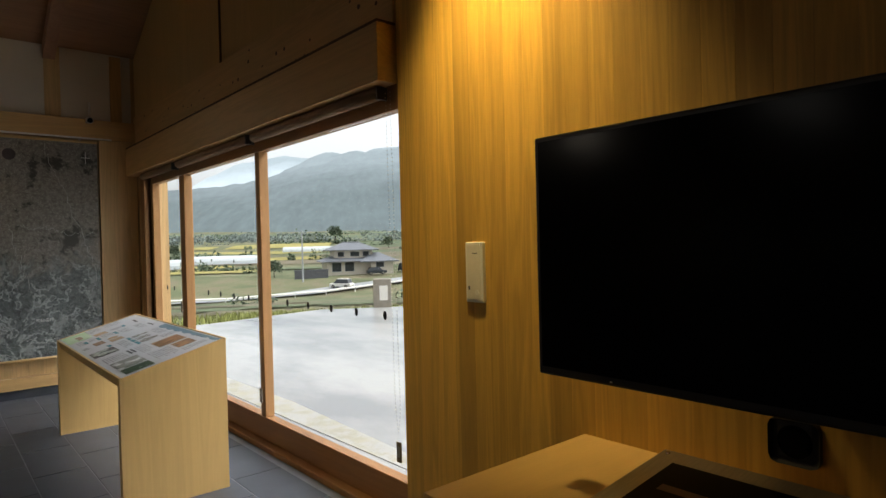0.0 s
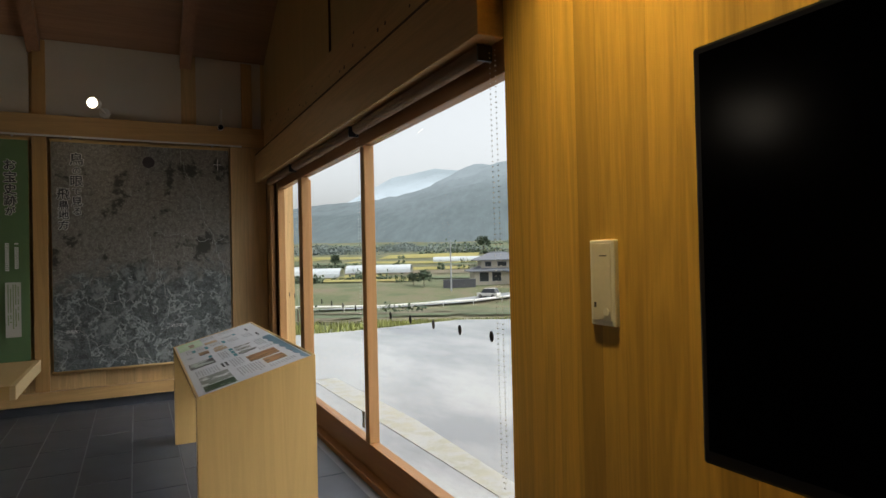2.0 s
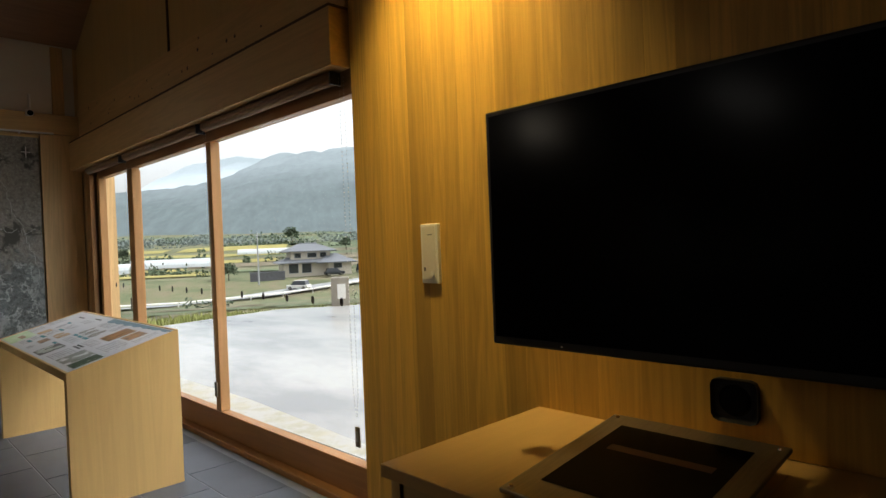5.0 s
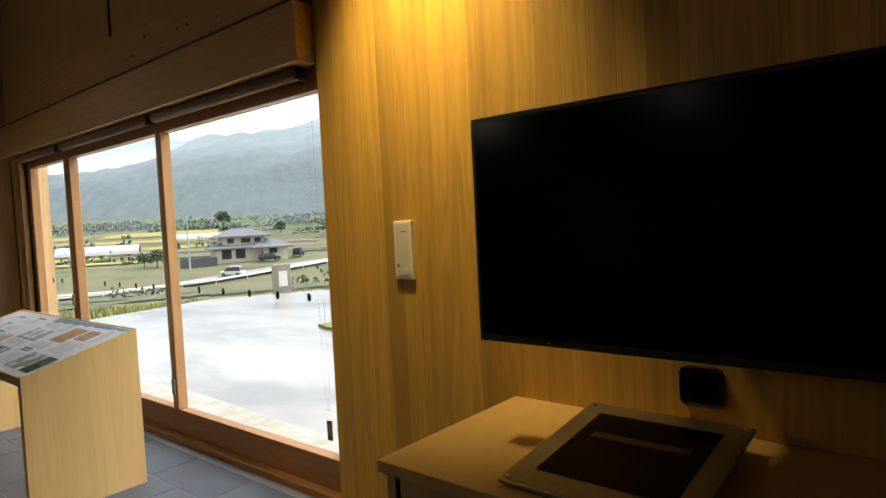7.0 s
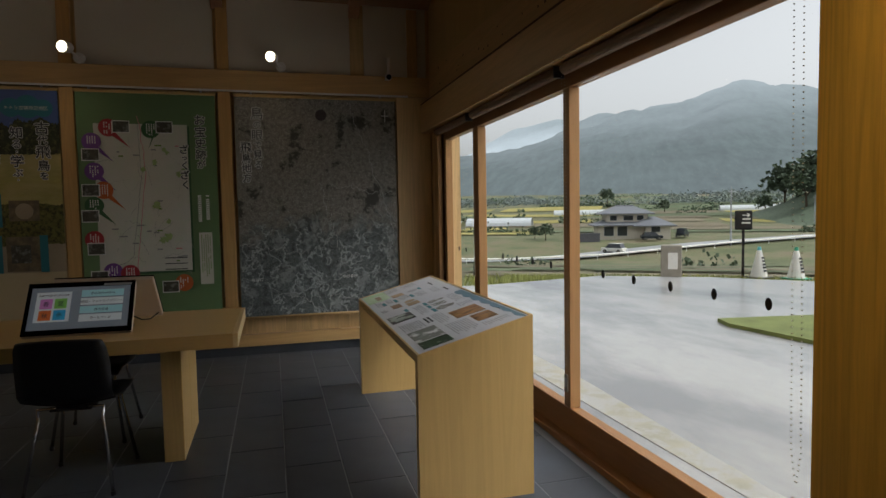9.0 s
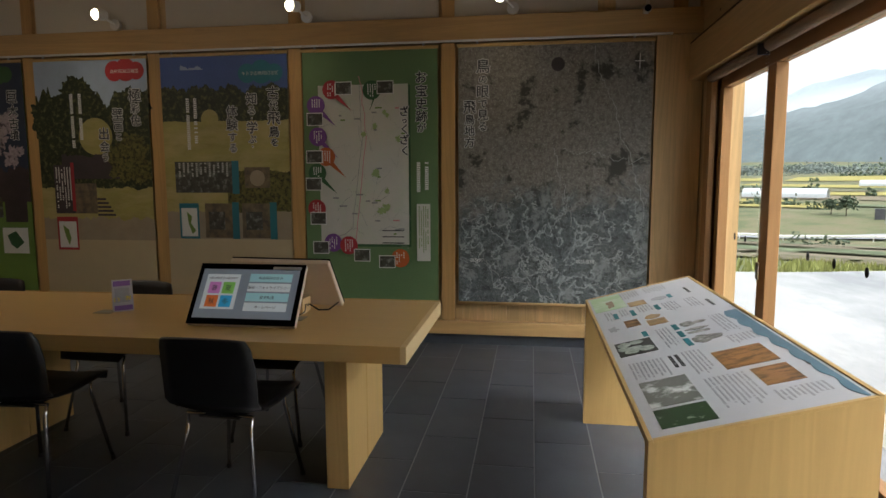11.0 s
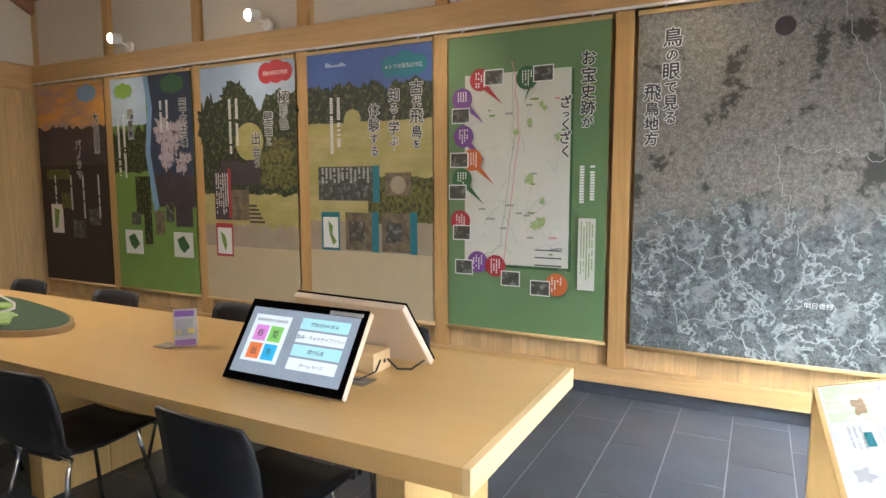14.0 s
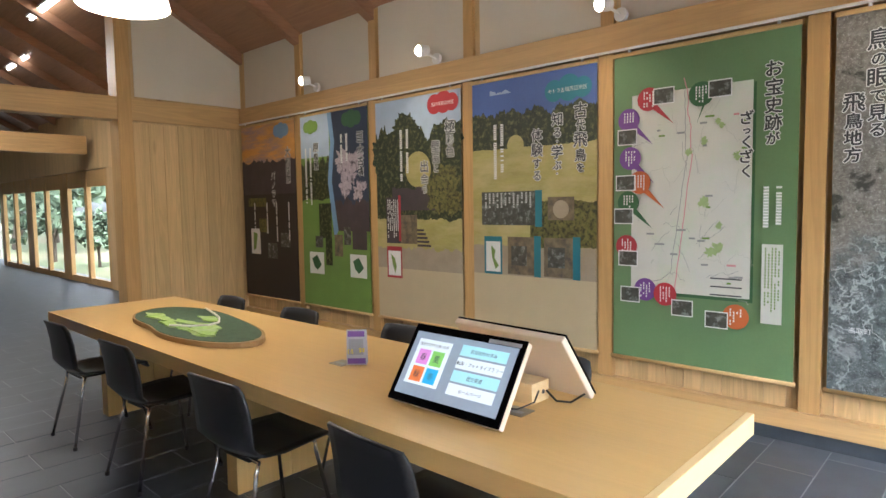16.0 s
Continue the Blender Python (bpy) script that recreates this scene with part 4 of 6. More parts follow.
class Panel:
    """A hanging fabric panel; prints are laid on it in u (0 to 1, rightwards) and v (0 to 1, upwards)."""

    def __init__(self, x0, x1, sheet, label):
        self.x0, self.w, self.z0, self.h = x0, x1 - x0, 0.352, 2.37 - 0.352
        self.ob = thing("hanging_panel", label, "hanging panel", "hanging panels")
        self.ob.matrix_basis = Matrix.Translation(((x0 + x1) / 2, PY, self.z0 + self.h / 2))
        self.layer = 0
        part("sheet", box(-self.w / 2, self.w / 2, 0, 0.003, -self.h / 2, self.h / 2), sheet, self.ob)
        part("top_rod", box(-self.w / 2 - 0.008, self.w / 2 + 0.008, -0.010, 0.006, self.h / 2 - 0.004, self.h / 2 + 0.022, 0.004), BAMBOO, self.ob)
        part("bottom_rod", cyl((-self.w / 2 - 0.012, -0.004, -self.h / 2 - 0.006), (self.w / 2 + 0.012, -0.004, -self.h / 2 - 0.006), 0.013, seg=14), BAMBOO, self.ob, smooth=True)
        for u in (-0.4, 0.4):
            part("hook", box(u * self.w - 0.008, u * self.w + 0.008, -0.012, -0.002, self.h / 2 + 0.02, self.h / 2 + 0.05), WHITE, self.ob)

    def xz(self, u, v):
        return (u - 0.5) * self.w, (v - 0.5) * self.h

    def poly(self, name, points, material, lift=None):
        self.layer += 1
        d = 0.0008 + 0.00012 * self.layer
        b = bmesh.new()
        vs = [b.verts.new((self.xz(u, v)[0], -d, self.xz(u, v)[1])) for u, v in points]
        f = b.faces.new(vs)
        b.normal_update()
        if f.normal.y > 0:
            f.normal_flip()
        bmesh.ops.triangulate(b, faces=b.faces[:])
        part(name, b, material, self.ob)

    def rect(self, name, u0, u1, v0, v1, material):
        self.poly(name, ((u0, v0), (u1, v0), (u1, v1), (u0, v1)), material)

    def crown(self, name, u, v, ru, material, seed=1, amp=0.35):
        """A leafy or rocky outline with an uneven edge."""
        rv, n = ru * self.w / self.h, 90
        rad = [1 + amp * noise.fractal(Vector((1.6 * math.cos(2 * math.pi * i / n) + seed * 5.1, 1.6 * math.sin(2 * math.pi * i / n), seed)), 0.5, 2.1, 6) for i in range(n)]
        self.poly(name, [(u + ru * q * math.cos(2 * math.pi * i / n), v + rv * q * math.sin(2 * math.pi * i / n)) for i, q in enumerate(rad)], material)

    def oval(self, name, u, v, ru, material, n=22):
        rv = ru * self.w / self.h
        self.poly(name, [(u + ru * math.cos(2 * math.pi * i / n), v + rv * math.sin(2 * math.pi * i / n)) for i in range(n)], material)

    def cloud(self, u, v, r, material):
        """A small flat label cloud of three overlapping lobes."""
        for k, q in ((-1, 0.62), (0, 0.8), (1, 0.62)):
            self.oval("label_cloud", u + k * r * 0.75, v, r * q, material)

    def lumpy(self, name, u0, u1, v0, v1, material, seed=1, amp=0.02):
        """A filled band whose upper edge is uneven, like a row of trees or hills."""
        random.seed(seed)
        top = [(u0 + (u1 - u0) * i / 150, v1 + amp * 1.6 * noise.fractal(Vector((i * 0.06 * (u1 - u0) + seed * 7.3, seed, 0)), 0.6, 2.1, 6) + amp * random.uniform(-0.18, 0.18)) for i in range(151)]
        self.poly(name, [(u0, v0), (u1, v0)] + top[::-1], material)

    def column(self, name, text, u, v, size, material, gap=1.12, glow=None):
        """Characters one below another, with the first centred at u and its top at v."""
        self.layer += 2
        sizes = size if isinstance(size, (list, tuple)) else [size] * len(text)
        x, z = self.xz(u, v)
        for ch, s in zip(text, sizes):
            z -= s * gap
            base = -0.0008 - 0.00012 * self.layer
            if glow:
                b = bmesh.new()
                for a in range(8):
                    put_text(b, ch, s, pose(x + 0.007 * math.cos(a * math.pi / 4), base - 0.00006 * a, z + s * 0.15 + 0.007 * math.sin(a * math.pi / 4), 90))
                part(name + "_outline", b, glow, self.ob)["kind"] = "stuff"
            b = bmesh.new()
            for a in range(5):
                put_text(b, ch, s, pose(x + 0.0022 * (a > 0) * math.cos(a * math.pi / 2), base - 0.0011 - 0.00005 * a, z + s * 0.15 + 0.0022 * (a > 0) * math.sin(a * math.pi / 2), 90))
            part(name + "_character", b, material, self.ob)
        self.layer += 11

    def bars(self, name, u0, u1, v0, v1, n, material, seed=3, upright=True):
        """Columns of small writing as broken bars."""
        random.seed(seed)
        self.layer += 1
        d = 0.0008 + 0.00012 * self.layer
        b = bmesh.new()
        for i in range(n):
            u = u0 + (u1 - u0) * (i + 0.5) / n
            hw = min(0.22 * (u1 - u0) / n, 0.014)
            v = v1
            while v > v0 + (v1 - v0) * random.choice((0, 0, 0.1, 0.3)):
                s = 0.0085
                if random.random() < 0.88:
                    q = [self.xz(u - hw, v - s * 0.75), self.xz(u + hw, v - s * 0.75), self.xz(u + hw, v), self.xz(u - hw, v)]
                    b.faces.new([b.verts.new((x, -d, z)) for x, z in q])
                v -= s
        part(name, b, material, self.ob)["kind"] = "stuff"

    def line(self, name, points, width, material):
        self.layer += 1
        d = 0.0008 + 0.00012 * self.layer
        pts = [Vector(self.xz(u, v)) for u, v in points]
        b, prev = bmesh.new(), None
        for i, p in enumerate(pts):
            t = (pts[min(i + 1, len(pts) - 1)] - pts[max(i - 1, 0)]).normalized()
            nn = Vector((-t.y, t.x)) * width / 2
            cur = [b.verts.new((q.x, -d, q.y)) for q in (p - nn, p + nn)]
            if prev:
                b.faces.new((prev[0], cur[0], cur[1], prev[1]))
            prev = cur
        part(name, b, material, self.ob)


def wander(u0, v0, u1, v1, seed, n=24, amp=0.02):
    random.seed(seed)
    out, du = [], 0
    for i in range(n + 1):
        k = i / n
        du = 0.7 * du + random.uniform(-amp, amp)
        out.append((u0 + (u1 - u0) * k + du * 0.6, v0 + (v1 - v0) * k + du))
    return out


# aerial photo
p = Panel(0.600, 2.075, map_print(), "large aerial photo map panel with white title")
p.oval("lake", 0.52, 0.925, 0.035, P_HILL)
p.column("title", "鳥の眼で見る", 0.13, 0.955, [0.115, 0.075, 0.105, 0.075, 0.09, 0.08], INK, 1.04, P_WHITE)
p.column("title", "飛鳥地方", 0.06, 0.80, [0.105, 0.085, 0.085, 0.085], INK, 1.04, P_WHITE)
for i, (u0, v0, u1, v1) in enumerate(((0.0, 0.32, 0.45, 0.30), (0.5, 0.62, 0.62, 0.30), (0.70, 0.98, 0.98, 0.35), (0.1, 0.18, 0.55, 0.0), (0.55, 0.6, 0.95, 0.55), (0.55, 0.08, 0.98, 0.06))):
    p.line("river", wander(u0, v0, u1, v1, 20 + i, 40, 0.012), 0.0032, P_GREYPALE)
for name_text, u in (("高取町", 0.10), ("明日香村", 0.68)):
    b = bmesh.new()
    put_text(b, name_text, 0.035, pose(p.xz(u, 0)[0], -0.008, p.xz(0, 0.165)[1], 90))
    part("place_name", b, P_WHITE, p.ob)
p.line("compass", ((0.93, 0.90), (0.93, 0.955)), 0.006, P_WHITE)
p.line("compass", ((0.905, 0.928), (0.955, 0.928)), 0.006, P_WHITE)

# green treasure map
p = Panel(-0.678, 0.435, P_GREEN, "green illustrated sightseeing map panel")
p.rect("map_shadow", 0.125, 0.80, 0.22, 0.862, P_DKGREEN)
p.rect("map_sheet", 0.115, 0.785, 0.23, 0.868, P_CREAM)
p.line("railway", wander(0.42, 0.90, 0.47, 0.67, 5, 14, 0.01) + wander(0.47, 0.66, 0.38, 0.24, 6, 20, 0.008), 0.006, P_ROSE)
p.line("railway", wander(0.43, 0.87, 0.45, 0.66, 7, 14, 0.01) + wander(0.44, 0.65, 0.36, 0.30, 8, 20, 0.008) + [(0.30, 0.27), (0.16, 0.25)], 0.004, P_GREYLINE)
random.seed(30)
for i in range(44):
    u, v = random.uniform(0.16, 0.72), random.uniform(0.26, 0.84)
    p.line("lane", wander(u, v, u + random.uniform(-0.16, 0.16), v + random.uniform(-0.09, 0.09), 40 + i, 10, 0.008), 0.0022, P_PALE_LANE if i % 3 else P_GREYLINE)
for i in range(9):
    p.crown("wood_mark", random.uniform(0.45, 0.74), random.uniform(0.28, 0.80), random.uniform(0.012, 0.03), P_PALE_GREEN, 60 + i, 0.6)
for i in range(24):
    u, v = random.uniform(0.18, 0.74), random.uniform(0.26, 0.84)
    p.rect("place_mark", u, u + random.uniform(0.015, 0.06), v, v + 0.006, random.choice((P_GREYLINE, P_ROSE, P_LIME, P_GREYLINE)))
for i, (u, v, mm, pu, pv) in enumerate(((0.22, 0.85, P_RED, 0.31, 0.855), (0.52, 0.845, P_DKGREEN, 0.62, 0.855), (0.10, 0.79, P_PURPLE, 0.09, 0.735), (0.11, 0.665, P_PURPLE, None, None), (0.17, 0.585, P_ORANGE, 0.08, 0.585), (0.10, 0.52, P_DKGREEN, 0.07, 0.475), (0.09, 0.375, P_RED, 0.10, 0.335), (0.21, 0.235, P_PURPLE, 0.115, 0.215), (0.33, 0.225, P_RED, 0.43, 0.185), (0.72, 0.175, P_ORANGE, 0.62, 0.16))):
    if v > 0.5:
        p.poly("pointer", ((u + 0.012, v - 0.028), (u + 0.038, v - 0.012), (u + (0.15 if u < 0.4 else -0.02), v - 0.085)), mm)
    p.oval("balloon", u, v, 0.068, mm)
    p.bars("balloon_text", u - 0.035, u + 0.035, v - 0.022, v + 0.024, 4, P_WHITE, i)
    if pu:
        p.rect("photo_edge", pu - 0.062, pu + 0.062, pv - 0.026, pv + 0.026, P_WHITE)
        p.rect("photo", pu - 0.056, pu + 0.056, pv - 0.0225, pv + 0.0225, P_PHOTO)
p.column("title", "お宝史跡が", 0.885, 0.915, [0.10, 0.10, 0.095, 0.095, 0.075], INK, 1.04, P_WHITE)
p.column("title", "ざっくざく", 0.76, 0.78, [0.085, 0.055, 0.085, 0.085, 0.085], INK, 1.0, P_WHITE)
p.bars("subtitle", 0.83, 0.95, 0.41, 0.56, 2, P_WHITE, 14)
p.rect("legend", 0.845, 0.945, 0.165, 0.395, P_CREAM)
p.bars("legend_text", 0.855, 0.935, 0.18, 0.385, 5, P_LIME, 15)
for k in range(3):
    p.rect("scale_bar", 0.585, 0.75, 0.285 - 0.025 * k, 0.289 - 0.025 * k, INK)

# meadow panel
p = Panel(-1.925, -0.805, P_BEIGE, "photo panel of a meadow under blue sky")
p.rect("sky", 0, 1, 0.68, 1.0, P_SKY)
p.lumpy("tree_line", 0, 1, 0.62, 0.87, P_TREES, 2, 0.018)
p.lumpy("cloud", 0.16, 0.34, 0.945, 0.955, P_PALE_SKY, 5, 0.008)
p.lumpy("mound", 0.0, 1, 0.34, 0.735, P_GRASS, 3, 0.004)
p.oval("burial_mound", 0.38, 0.745, 0.07, P_GRASS)
p.lumpy("flower_edge", 0.5, 1, 0.34, 0.53, P_AUTUMN, 8, 0.006)
p.lumpy("path", 0.0, 1, 0.20, 0.36, P_PATH, 4, 0.004)
p.rect("fade", 0, 1, 0.0, 0.245, P_BEIGE)
p.rect("photo", 0.08, 0.54, 0.44, 0.57, P_PHOTO)
p.rect("photo_side", 0.54, 0.595, 0.435, 0.572, P_TEAL)
p.bars("photo_text", 0.10, 0.52, 0.51, 0.565, 12, P_GREYPALE, 9)
p.rect("photo", 0.64, 0.84, 0.46, 0.545, P_RUIN)
p.oval("relief", 0.74, 0.50, 0.06, P_PATH)
p.rect("map_edge", 0.10, 0.26, 0.245, 0.395, P_TEAL)
p.rect("small_map", 0.115, 0.245, 0.255, 0.375, P_WHITE)
p.poly("district", ((0.16, 0.36), (0.20, 0.34), (0.19, 0.31), (0.23, 0.28), (0.20, 0.265), (0.17, 0.31)), P_LIME)
for u in (0.31, 0.61):
    p.rect("photo", u, u + 0.22, 0.25, 0.395, P_RUIN)
    p.rect("photo_detail", u + 0.03, u + 0.16, 0.285, 0.36, P_PHOTO)
    p.rect("photo_side", u + 0.22, u + 0.275, 0.245, 0.40, P_TEAL)
p.oval("label_cloud", 0.69, 0.925, 0.07, P_TEAL)
p.oval("label_cloud", 0.80, 0.93, 0.085, P_TEAL)
p.oval("label_cloud", 0.90, 0.925, 0.065, P_TEAL)
b = bmesh.new()
put_text(b, "キトラ古墳周辺地区", 0.036, pose(p.xz(0.79, 0)[0], -0.005, p.xz(0, 0.918)[1], 90))
part("label_text", b, P_WHITE, p.ob)
p.column("title", "古代飛鳥を", 0.885, 0.875, [0.115, 0.075, 0.115, 0.095, 0.07], INK, 1.06, P_WHITE)
p.column("title", "知る・学ぶ・", 0.715, 0.85, [0.10, 0.08, 0.04, 0.105, 0.075, 0.04], INK, 1.06, P_WHITE)
p.column("title", "体験する", 0.56, 0.80, [0.10, 0.105, 0.085, 0.085], INK, 1.06, P_WHITE)
p.bars("verse", 0.18, 0.30, 0.62, 0.83, 2, P_WHITE, 11)

# autumn hill panel
p = Panel(-3.115, -2.05, P_BEIGE, "photo panel of autumn trees and mound")
p.rect("sky", 0, 1, 0.70, 1.0, P_PALE_SKY)
p.lumpy("tree_line", 0, 1, 0.45, 0.85, P_TREES, 6, 0.03)
p.crown("tree_crown", 0.38, 0.85, 0.15, P_TREES, 2)
p.crown("tree_crown", 0.12, 0.76, 0.17, P_TREES, 3)
p.crown("tree_crown", 0.85, 0.80, 0.16, P_TREES, 4)
p.oval("mound", 0.52, 0.68, 0.15, P_GRASS)
p.lumpy("shade", 0.2, 0.9, 0.50, 0.60, P_HILL, 7, 0.01)
p.lumpy("slope", 0, 1, 0.22, 0.46, P_GRASS, 12, 0.008)
for k, (u, v, r) in enumerate(((0.75, 0.56, 0.13), (0.85, 0.62, 0.12), (0.68, 0.60, 0.08), (0.90, 0.53, 0.1))):
    p.crown("autumn_tree", u, v, r, P_AUTUMN, 5 + k)
p.lumpy("path", 0, 1, 0.20, 0.33, P_PATH, 9, 0.01)
p.rect("fade", 0, 1, 0, 0.235, P_BEIGE)
for k in range(5):
    p.rect("step", 0.50, 0.58 + 0.02 * k, 0.34 + 0.017 * (4 - k), 0.349 + 0.017 * (4 - k), P_HILL)
p.rect("stone", 0.30, 0.50, 0.35, 0.48, P_RUIN)
p.rect("text_block", 0.12, 0.30, 0.35, 0.56, P_HILL)
p.bars("text_block_text", 0.13, 0.28, 0.36, 0.55, 6, P_WHITE, 16)
p.rect("text_side", 0.275, 0.305, 0.36, 0.57, P_RED)
p.rect("map_edge", 0.12, 0.31, 0.19, 0.335, P_RED)
p.rect("small_map", 0.135, 0.295, 0.20, 0.315, P_WHITE)
p.poly("district", ((0.17, 0.30), (0.22, 0.28), (0.24, 0.24), (0.22, 0.21), (0.19, 0.25)), P_LIME)
p.oval("label_cloud", 0.72, 0.95, 0.08, P_RED)
p.oval("label_cloud", 0.82, 0.955, 0.09, P_RED)
p.oval("label_cloud", 0.91, 0.95, 0.07, P_RED)
b = bmesh.new()
put_text(b, "高松塚周辺地区", 0.038, pose(p.xz(0.81, 0)[0], -0.005, p.xz(0, 0.942)[1], 90))
part("label_text", b, P_WHITE, p.ob)
p.column("title", "極彩色", 0.885, 0.88, [0.12, 0.085, 0.10], INK, 1.06, P_WHITE)
p.column("title", "壁画と", 0.73, 0.80, [0.105, 0.09, 0.07], INK, 1.06, P_WHITE)
p.column("title", "出会う", 0.60, 0.72, [0.11, 0.095, 0.08], INK, 1.06, P_WHITE)
p.bars("verse", 0.29, 0.44, 0.60, 0.86, 2, P_WHITE, 17)

# blossom panel
p = Panel(-4.342, -3.23, P_LIME, "lime green panel with valley and cherry photos")
p.rect("sky", 0, 0.45, 0.78, 1, P_PALE_SKY)
p.lumpy("tree_line", 0, 0.45, 0.50, 0.76, P_TREES, 21, 0.03)
p.lumpy("valley", 0, 0.55, 0.40, 0.56, P_LIME, 22, 0.008)
p.rect("night", 0.48, 1, 0.40, 1, P_NIGHT)
for k in range(16):
    random.seed(k)
    p.crown("blossom", random.uniform(0.60, 0.88), random.uniform(0.60, 0.78), random.uniform(0.05, 0.09), P_BLOSSOM, 10 + k, 0.6)
p.lumpy("rock", 0.5, 1, 0.40, 0.55, P_HILL, 23, 0.02)
p.poly("stream", ((0.43, 1.0), (0.49, 1.0), (0.53, 0.85), (0.48, 0.65), (0.56, 0.40), (0.50, 0.36), (0.42, 0.65), (0.47, 0.85)), P_BLUE)
p.rect("fade", 0, 1, 0, 0.36, P_LIME)
for u0, u1, v0, v1, mm in ((0.27, 0.46, 0.36, 0.54, P_TREES), (0.20, 0.32, 0.31, 0.37, P_PHOTO), (0.36, 0.46, 0.22, 0.38, P_TREES), (0.5, 0.62, 0.27, 0.38, P_RUIN), (0.64, 0.74, 0.33, 0.42, P_PHOTO), (0.76, 0.96, 0.31, 0.42, P_HILL)):
    p.rect("photo", u0, u1, v0, v1, mm)
for u in (0.10, 0.72):
    p.rect("small_map", u, u + 0.23, 0.17, 0.285, P_WHITE)
    p.poly("district", ((u + 0.04, 0.25), (u + 0.12, 0.27), (u + 0.19, 0.22), (u + 0.12, 0.19), (u + 0.07, 0.21)), P_DKGREEN)
p.cloud(0.17, 0.94, 0.085, P_LIME)
p.cloud(0.78, 0.95, 0.10, P_DKGREEN)
p.column("title", "巨大古墳", 0.90, 0.89, [0.12, 0.10, 0.10, 0.09], INK, 1.1, P_WHITE)
p.column("title", "原風景", 0.25, 0.86, [0.10, 0.085, 0.085], INK, 1.1, P_WHITE)
p.bars("verse", 0.05, 0.2, 0.45, 0.83, 2, P_WHITE, 25)
p.bars("verse", 0.6, 0.75, 0.70, 0.88, 2, P_WHITE, 26)

# dusk panel
p = Panel(-5.575, -4.45, P_BLACK, "dark panel with an orange sunset photo")
p.rect("sky", 0, 1, 0.76, 1, P_SUNSET)
p.lumpy("hill", 0, 1, 0.60, 0.79, P_HILL, 31, 0.012)
for u0, u1, v0, v1, mm in ((0.13, 0.31, 0.25, 0.40, P_WHITE), (0.30, 0.45, 0.38, 0.46, P_AUTUMN), (0.45, 0.63, 0.23, 0.32, P_PHOTO), (0.70, 0.87, 0.30, 0.38, P_PHOTO), (0.10, 0.45, 0.53, 0.58, P_AUTUMN)):
    p.rect("photo", u0, u1, v0, v1, mm)
p.poly("district", ((0.18, 0.38), (0.26, 0.37), (0.22, 0.28), (0.17, 0.27)), P_LIME)
p.cloud(0.76, 0.95, 0.10, P_BLUE)
p.column("title", "大和国原", 0.87, 0.86, [0.11, 0.09, 0.09, 0.09], INK, 1.1, P_WHITE)
p.column("title", "パノラマ", 0.60, 0.73, [0.10, 0.09, 0.09, 0.09], INK, 1.1, P_WHITE)
for u in (0.20, 0.44, 0.62, 0.84):
    p.bars("verse", u, u + 0.05, 0.25 + 0.1 * (u < 0.5), 0.55, 1, P_WHITE, int(u * 50))

# ---- outside ----
DIR = Vector((0.53, 0.848))


def lerp_table(x, table):
    if x <= table[0][0]:
        return table[0][1]
    for (a, p0), (c, p1) in zip(table, table[1:]):
        if x <= c:
            k = (x - a) / (c - a)
            return p0 + (p1 - p0) * k
    return table[-1][1]


LOT_Z = -0.30
FALL = ((14, -0.36), (18, -0.6), (26, -1.4), (60, -4.2), (95, -7.0), (104, -6.9), (118, -5.4), (132, -4.5), (220, -4.4), (320, -1.8), (600, 11.0), (900, 34.0), (2500, 90))


def ground_z(x, y):
    s = x * DIR.x + y * DIR.y
    z = lerp_table(s, FALL)
    if s > 130:
        z += 2.0 * noise.noise(Vector((x, y, 0)) / 90.0) * min(1, (s - 130) / 100)
    return z


GRASS = mat("rough_grass", (0.13, 0.15, 0.065), 0.9, vary=0.45, scale=0.12, fine=4, second=(0.19, 0.155, 0.095), second_scale=0.12, bump=0.3)
b = bmesh.new()
steps = [-60, -30, -12, -6, 0, 6, 10, 13, 15, 17, 19, 22, 26, 32, 40, 50, 62, 76, 92, 104, 110, 116, 121, 126, 133, 145, 160, 180, 205, 235, 270, 320, 380, 450, 540, 650, 800, 1000, 1400, 2200, 4000]
lats = [-3000, -1800, -1000, -600, -350, -220, -150, -110, -80, -60, -45, -33, -24, -16, -10, -5, 0, 5, 10, 16, 24, 33, 45, 60, 80, 110, 150, 220, 350, 600, 1000, 1800, 3000]
grid = []
for s in steps:
    row = []
    for t in lats:
        x, y = s * DIR.x - t * DIR.y, s * DIR.y + t * DIR.x
        row.append(b.verts.new((x, y, ground_z(x, y))))
    grid.append(row)
for r, q in zip(grid, grid[1:]):
    for k in range(len(r) - 1):
        b.faces.new((r[k + 1], r[k], q[k], q[k + 1]))
tagged(part("ground", b, GRASS, smooth=True), "rough green ground falling to a farmed valley", "ground", kind="structure")

